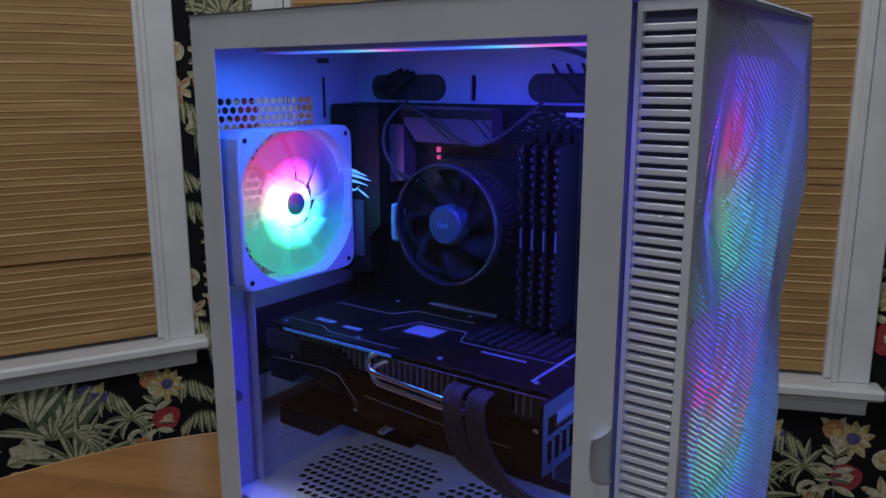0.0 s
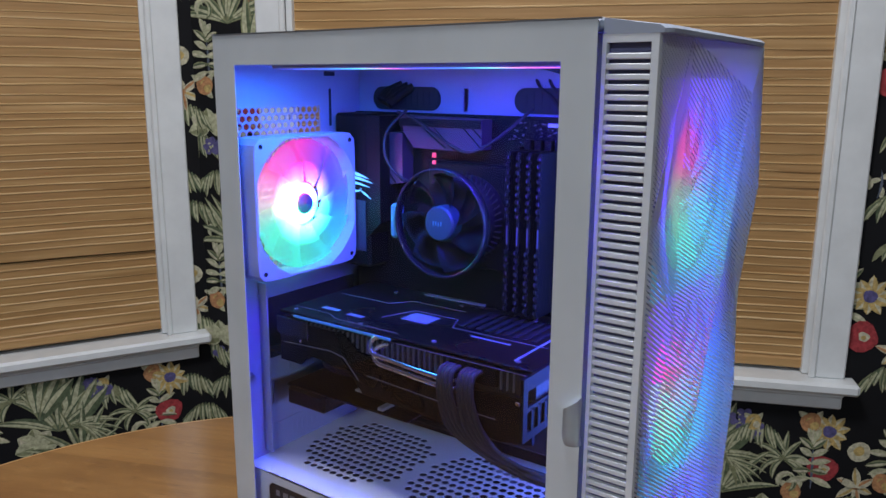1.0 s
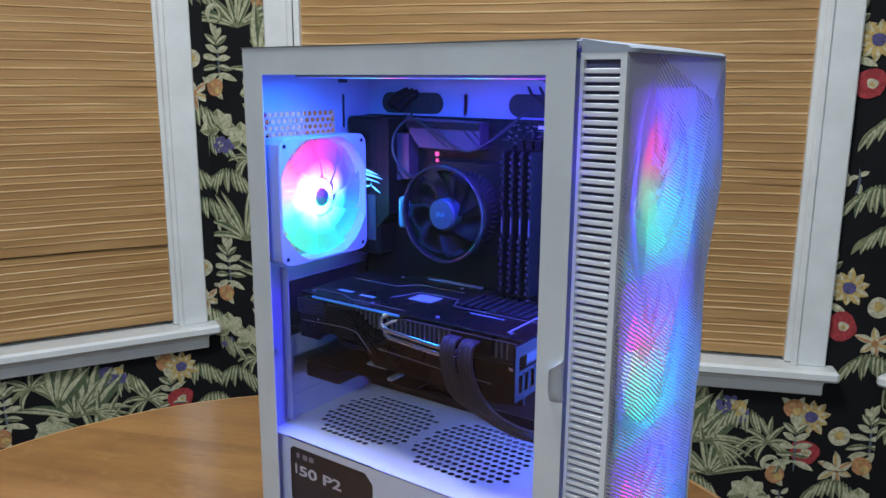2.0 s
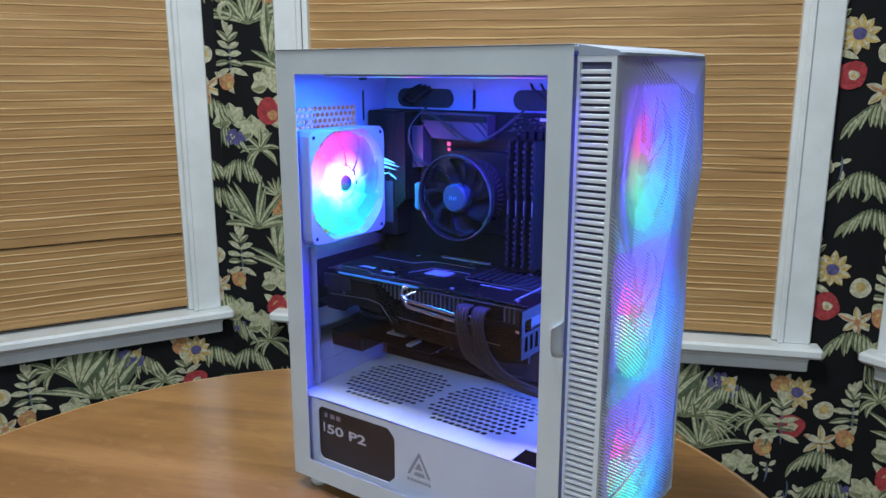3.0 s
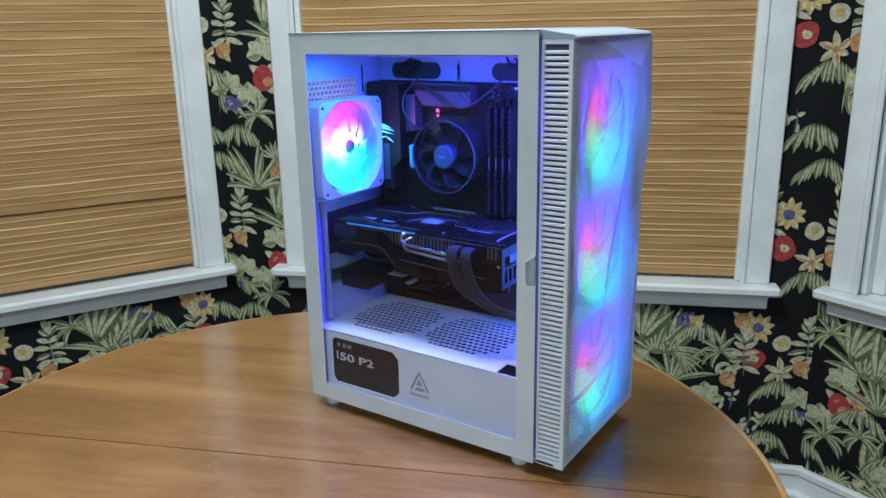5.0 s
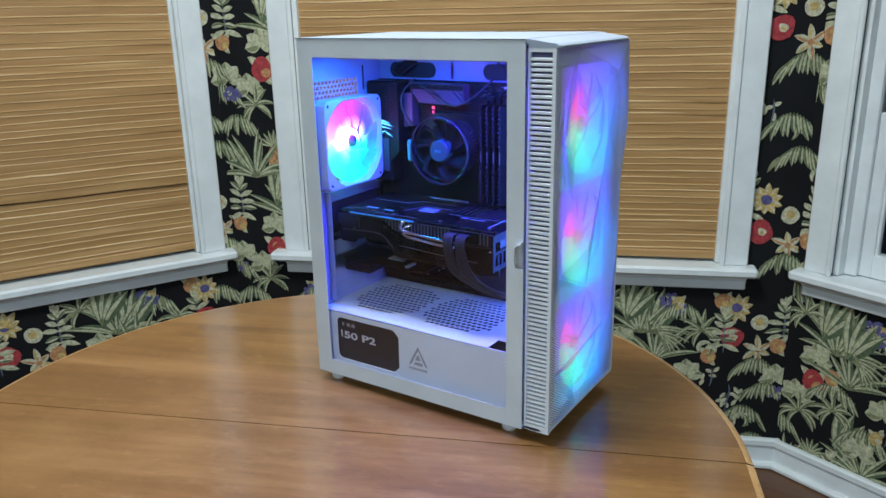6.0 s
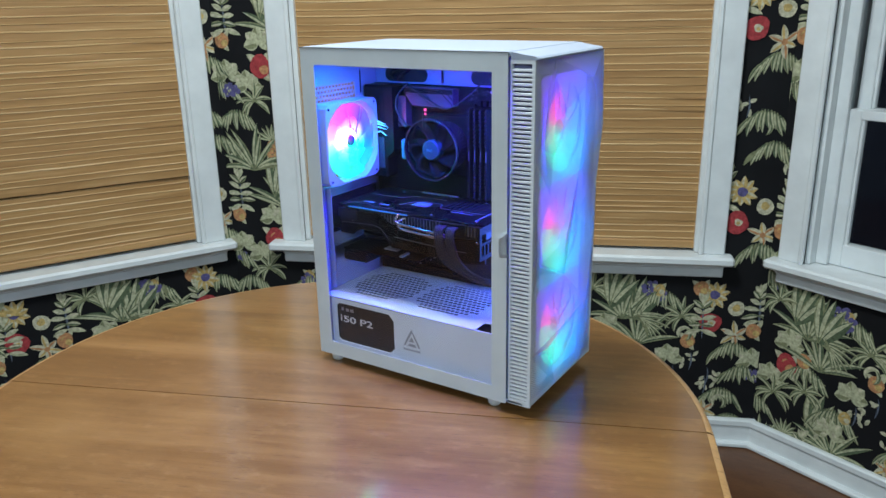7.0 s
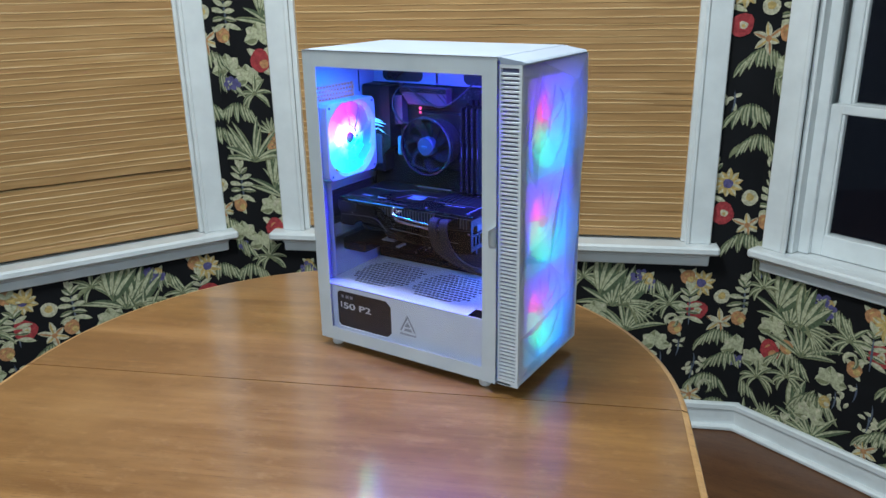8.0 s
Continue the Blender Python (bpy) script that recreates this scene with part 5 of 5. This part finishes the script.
cable("black sleeve plug in the tray opening", [[(0.042, 0.150, 1.176), (0.044, 0.160, 1.184), (0.055, 0.166, 1.190)], [(0.047, 0.150, 1.174), (0.050, 0.160, 1.182), (0.062, 0.166, 1.189)], [(0.052, 0.149, 1.172), (0.056, 0.159, 1.180), (0.068, 0.166, 1.188)]], 0.0042, BLACK_PLASTIC)
cable("dark cables in the tray opening", [[(0.195 + 0.012 * k, 0.168, 1.196), (0.202 + 0.012 * k, 0.163, 1.188), (0.212 + 0.012 * k, 0.163, 1.181), (0.225 + 0.010 * k, 0.154, 1.172)] for k in range(4)], 0.0015)
cable("thin black cable looping over the board", [[(0.080, 0.140, 1.168), (0.074, 0.120, 1.150), (0.078, 0.112, 1.130), (0.090, 0.116, 1.112), (0.104, 0.130, 1.104)]], 0.0013)
cable("thin black cable curving over the heatsink", [[(0.203, 0.150, 1.172), (0.192, 0.132, 1.156), (0.174, 0.130, 1.143), (0.154, 0.131, 1.135), (0.135, 0.133, 1.139), (0.112, 0.135, 1.150), (0.090, 0.137, 1.161), (0.070, 0.140, 1.166)]], 0.0014)
cable("coiled front panel cable beside the board", [[(0.262, 0.160, 1.055 - 0.006 * k), (0.270, 0.150, 1.053 - 0.006 * k), (0.282, 0.152, 1.051 - 0.006 * k), (0.300, 0.164, 1.048 - 0.006 * k)] for k in range(8)], 0.0017)

# ---- the printed pattern of the wallpaper ----


class Print:
    """Flat inked shapes on one wall: u along it, z up, each shape a hair above the last."""

    def __init__(self, seed):
        self.bm, self.count, self.rng = bmesh.new(), 0, random.Random(seed)
        self.u0, self.u1, self.z0, self.z1 = -9, 9, -9, 9

    def shape(self, points, ink):
        self.count += 1
        y = -0.0004 - 0.000007 * (self.count % 500)
        pts = [(min(max(u, self.u0), self.u1), min(max(z, self.z0), self.z1)) for u, z in points]
        face = self.bm.faces.new([self.bm.verts.new((u, y, z)) for u, z in pts])
        face.material_index = INKS.index(ink)

    def leaf(self, u, z, angle, length, width, bend=0.0, ink="sage", rib="light"):
        """A tapered leaf; bend curls it (radians along its length); one half gets a paler stroke."""
        n = 7
        mid, a = [(u, z)], angle
        for i in range(n):
            a += bend / n
            mid.append((mid[-1][0] + length / n * math.cos(a), mid[-1][1] + length / n * math.sin(a)))
        left, right, pale = [], [], []
        a = angle
        for i, (p, q) in enumerate(mid):
            a = angle + bend * i / n
            w = width * (math.sin(math.pi * min(1, (i + 0.35) / (n + 0.35))) ** 0.8) * 0.5
            left.append((p - w * math.sin(a), q + w * math.cos(a)))
            right.append((p + w * math.sin(a), q - w * math.cos(a)))
            pale.append((p - w * 0.75 * math.sin(a), q + w * 0.75 * math.cos(a)))
        for i in range(n):
            self.shape([left[i], left[i + 1], right[i + 1], right[i]], ink)
        if rib:
            for i in range(1, n):
                self.shape([pale[i], pale[i + 1], mid[i + 1], mid[i]], rib)
            if ink == "sage":
                half = [(0.45 * p[0] + 0.55 * q[0], 0.45 * p[1] + 0.55 * q[1]) for p, q in zip(mid, right)]
                for i in range(0, n - 1):
                    self.shape([mid[i], mid[i + 1], half[i + 1], half[i]], "deep")

    def disc(self, u, z, r, ink, wobble=0.08, stretch=1.0, n=14):
        k = self.rng.random() * 6
        self.shape([(u + r * (1 + wobble * math.sin(3 * t + k)) * math.cos(t), z + stretch * r * (1 + wobble * math.cos(2 * t + k)) * math.sin(t)) for t in (2 * math.pi * i / n for i in range(n))], ink)

    def palm(self, u, z, size=1.0):
        for k in range(9):
            a = radians(200 - 27 * k) + self.rng.uniform(-0.1, 0.1)
            bend = -1.5 * math.cos(a) if a > -0.2 else 0.9 * math.cos(a)
            self.leaf(u, z, a, size * self.rng.uniform(0.055, 0.075), size * 0.013, -abs(bend) * (1 if math.cos(a) > 0 else -1), "sage", "light")

    def droop(self, u, z, size=1.0, way=-1):
        """Feathery frond: a curved stem with blades that hang from it."""
        for k in range(12):
            t = k / 11
            p = u + way * size * 0.085 * t
            q = z + size * (0.030 * math.sin(math.pi * t * 0.8) - 0.022 * t * t)
            a = radians(-78 - 62 * t + self.rng.uniform(-6, 6))
            if way > 0:
                a = -math.pi - a
            self.leaf(p, q, a, size * self.rng.uniform(0.045, 0.068), size * 0.0135, 0.55 * (1 if way < 0 else -1), "deep" if k % 4 == 1 else "sage", "light")

    def blades(self, u, z, size=1.0):
        for k in range(9):
            a = radians(150 - 15 * k) + self.rng.uniform(-0.05, 0.05)
            self.leaf(u, z, a, size * self.rng.uniform(0.10, 0.15), size * 0.017, self.rng.uniform(-0.3, 0.3) - 0.7 * math.cos(a), ("sage", "deep", "sage")[k % 3], "light")

    def iris(self, u, z, size=1.0):
        for k in range(4):
            self.leaf(u, z, radians(105 - 18 * k), size * (0.15 - 0.01 * k), size * 0.030, -0.35 + 0.1 * k, ("sage", "deep")[k % 2], "light")

    def frond(self, u, z, size=1.0):
        for k in range(8):
            self.leaf(u + 0.006 * k, z + 0.003 * k, radians(22 - 11 * k), size * (0.14 - 0.008 * k), size * 0.011, -0.7, "sage", "light")

    def sprig(self, u, z, size=1.0):
        """A tuft of pointed leaves, upright at its tip and drooping lower down."""
        self.leaf(u + 0.004 * size, z - 0.075 * size, math.pi / 2, 0.10 * size, 0.006 * size, 0.05, "slate", "")
        for k in range(6):
            q = z + size * (0.036 - 0.017 * k)
            for s in (-1, 1):
                turn = 0.30 + 0.30 * k + self.rng.uniform(-0.12, 0.12)
                self.leaf(u, q, math.pi / 2 - s * turn, size * self.rng.uniform(0.036, 0.052) * (0.75 + 0.06 * k), size * 0.0155, -s * 0.35, ("light", "sage", "light")[k % 3], "cream")
        self.leaf(u, z + 0.03 * size, math.pi / 2, 0.036 * size, 0.013 * size, 0.1, "light", "cream")

    def daisy(self, u, z, size=1.0):
        for k in range(10):
            self.leaf(u, z, 2 * math.pi * k / 10 + 0.2, size * self.rng.uniform(0.038, 0.048), size * 0.020, 0.1, "yellow", "cream")
        self.disc(u, z, 0.014 * size, "purple")

    def red(self, u, z, size=1.0):
        self.disc(u, z, 0.032 * size, "red", 0.1)
        self.disc(u + 0.004, z, 0.011 * size, "cream", 0.15)
        self.disc(u + 0.004, z - 0.002, 0.005 * size, "yellow")

    def fruit(self, u, z, size=1.0, ink="orange", glow="yellow"):
        for a in (2.2, 0.7, -1.2):
            self.leaf(u, z, a, 0.036 * size, 0.016 * size, 0.4, "light", "cream")
        self.disc(u, z, 0.021 * size, ink, 0.06, 1.1)
        self.disc(u + 0.008 * size, z - 0.007 * size, 0.0095 * size, glow, 0.1)
        self.leaf(u - 0.010 * size, z + 0.002 * size, 1.2, 0.016 * size, 0.004 * size, -0.8, glow, "")

    def grape(self, u, z, size=1.0):
        for k in range(13):
            a, r = self.rng.uniform(0, 6.28), 0.020 * size * math.sqrt(self.rng.random())
            self.disc(u + r * 1.25 * math.cos(a), z + r * math.sin(a), 0.0082 * size, "purple", 0.05, n=9)
        for k in range(4):
            self.disc(u + self.rng.uniform(-0.014, 0.014), z + self.rng.uniform(-0.01, 0.012), 0.0022, "light", n=6)

    def broad(self, u, z, size=1.0):
        for k in range(5):
            a = math.pi / 2 + (k - 2) * 0.85
            self.leaf(u, z - 0.008 * size, a, 0.046 * size, 0.036 * size, 0.15, "light", "cream" if k % 2 else "sage")

    def lily(self, u, z, size=1.0):
        for k in range(6):
            self.leaf(u, z, 0.5 + k * 1.05, size * self.rng.uniform(0.03, 0.05), size * 0.017, 0.3, "cream", "yellow" if k % 2 else "orange")
        self.disc(u, z, 0.008 * size, "orange")

    def bits(self, u, z, size=1.0):
        for k in range(5):
            self.leaf(u + self.rng.uniform(-0.025, 0.025), z + self.rng.uniform(-0.03, 0.03), self.rng.uniform(0, 6.3), 0.022 * size, 0.011 * size, 0.5, "cream", "light")
        self.leaf(u, z - 0.02, 1.2, 0.06 * size, 0.005, 0.6, "slate", "")

    def curl(self, u, z, size=1.0):
        self.leaf(u, z, 2.4, 0.06 * size, 0.014 * size, -3.0, "light", "cream")
        self.leaf(u + 0.02, z - 0.01, 0.4, 0.05 * size, 0.012 * size, 2.2, "sage", "light")

    def pineapple(self, u, z, size=1.0):
        for k in range(9):
            self.leaf(u, z + 0.03 * size, radians(160 - 17 * k), 0.05 * size, 0.010 * size, 0.3 - 0.1 * k, "sage", "light")
        self.disc(u, z, 0.022 * size, "orange", 0.03, 1.5)
        for i in range(5):
            for j in range(4):
                self.disc(u - 0.012 + 0.008 * j, z - 0.022 + 0.011 * i, 0.0028, "yellow" if (i + j) % 2 else "deep", n=6)

    def cluster(self, u, z, inside):
        """One repeat of the pattern, hung on its bunch of grapes."""
        plan = (("iris", -0.345, 0.165), ("blades", -0.335, 0.085), ("blades", 0.15, 0.165), ("iris", 0.115, 0.20), ("frond", 0.155, 0.165), ("iris", 0.19, -0.115), ("blades", 0.055, -0.235), ("blades", 0.255, -0.15),
                ("palm", -0.47, 0.255), ("palm", 0.072, -0.028), ("droop", 0.055, -0.075), ("droop", -0.02, 0.085), ("droop", 0.01, 0.012), ("droop", 0.29, -0.03), ("sprig", 0.0, 0.225), ("sprig", 0.375, 0.19),
                ("broad", -0.245, 0.055), ("broad", -0.005, 0.055), ("broad", 0.055, 0.025), ("broad", 0.10, 0.145), ("grape", 0.0, 0.0), ("grape", 0.23, 0.266), ("grape", 0.245, 0.245), ("curl", -0.10, -0.10), ("curl", 0.315, 0.115),
                ("bits", -0.135, -0.045), ("bits", 0.40, -0.015), ("bits", 0.35, 0.03), ("pineapple", 0.118, -0.175), ("lily", -0.06, 0.13), ("lily", 0.40, -0.12), ("daisy", -0.125, 0.252), ("cream", -0.062, 0.212), ("red", -0.132, 0.165),
                ("fruit", -0.19, 0.105), ("fruit", -0.01, 0.145), ("apple", 0.1, 0.072), ("fruit", 0.148, 0.10), ("fruit", 0.366, 0.27), ("bud", -0.28, 0.26), ("bud", 0.278, -0.02))
        fill, sown = [], [(du, dz) for _, du, dz in plan]
        rng = random.Random(21)
        for k in range(400):
            du, dz = rng.uniform(-0.30, 0.27), rng.uniform(-0.28, 0.28)
            if len(fill) < 13 and all((du - p) ** 2 + ((dz - q) * 1.1) ** 2 > 0.052 ** 2 for p, q in sown):
                fill.append((("palm", "droop", "bits", "sprig", "droop", "curl", "broad")[len(fill) % 7], du, dz))
                sown.append((du, dz))
        for kind, du, dz in (*fill, *plan):
            p, q = u + du, z + dz
            if not inside(p, q):
                continue
            if kind == "apple":
                self.fruit(p, q, 1.45, "red", "orange")
            elif kind == "cream":
                self.disc(p, q, 0.023, "cream", 0.05)
                self.disc(p, q + 0.002, 0.011, "yellow", 0.1)
            elif kind == "bud":
                self.fruit(p, q, 0.8, "yellow", "cream")
            else:
                {"iris": self.iris, "blades": self.blades, "frond": self.frond, "palm": self.palm, "droop": self.droop, "sprig": self.sprig, "broad": self.broad, "grape": self.grape, "curl": self.curl,
                 "bits": self.bits, "pineapple": self.pineapple, "lily": self.lily, "daisy": self.daisy, "red": self.red, "fruit": self.fruit}[kind](p, q)


def paper(wall_name, m, anchors, u0, u1):
    """Prints the repeats (u, z and the stretch of wall that each one covers) on a wall."""
    pr = Print(len(wall_name))
    pr.u0, pr.u1, pr.z0, pr.z1 = u0, u1, 0.02, CEILING
    for u, z, a0, a1, b0, b1 in anchors:
        pr.u0, pr.u1, pr.z1 = max(u0, a0 - 0.03), min(u1, a1 + 0.03), 0.56 if b1 < 1 else CEILING
        pr.cluster(u, z, lambda p, q: a0 <= p < a1 and b0 <= q < b1)
    wall = bpy.data.objects[wall_name]
    part("printed_pattern", pr.bm, [PRINT[k] for k in INKS], wall)


STEP, RISE = 0.53, 0.520
left_anchors = [(-0.508 - STEP * k, 0.222 - RISE * j, -1.75, -0.05, -0.1, 0.53) for k in range(-1, 3) for j in (0, 1)]
left_anchors += [(0.030, 1.036 + RISE * (j - 1), -0.05, 0.03, 0.53 - 0.25, 2.5) for j in range(4)]
paper("wall_left", LEFT, left_anchors, -1.75, -0.001)
back_anchors = [(BACK_LENGTH - 0.015 - STEP * k, 0.208 - RISE * j, 0.22, BACK_LENGTH + 0.02, -0.1, 0.53) for k in range(-1, 4) for j in (0, 1)]
back_anchors += [(0.037, 1.036 + RISE * (j - 1), 0.0, 0.19, 0.3, 2.5) for j in range(4)]
back_anchors += [(1.625, 1.033 + RISE * (j - 1), 1.45, BACK_LENGTH + 0.02, 0.53, 2.5) for j in range(4)]
paper("wall_back", BACK, back_anchors, 0.001, BACK_LENGTH - 0.001)
right_anchors = [(-0.015 + STEP * k, 0.208 - RISE * j, 0.0, 1.75, -0.1, 0.50) for k in range(4) for j in (0, 1)]
right_anchors += [(0.032, 1.033 + RISE * (j - 1), 0.0, 0.08, 0.50, 2.5) for j in range(4)]
paper("wall_right", RIGHT, right_anchors, 0.001, 1.75)
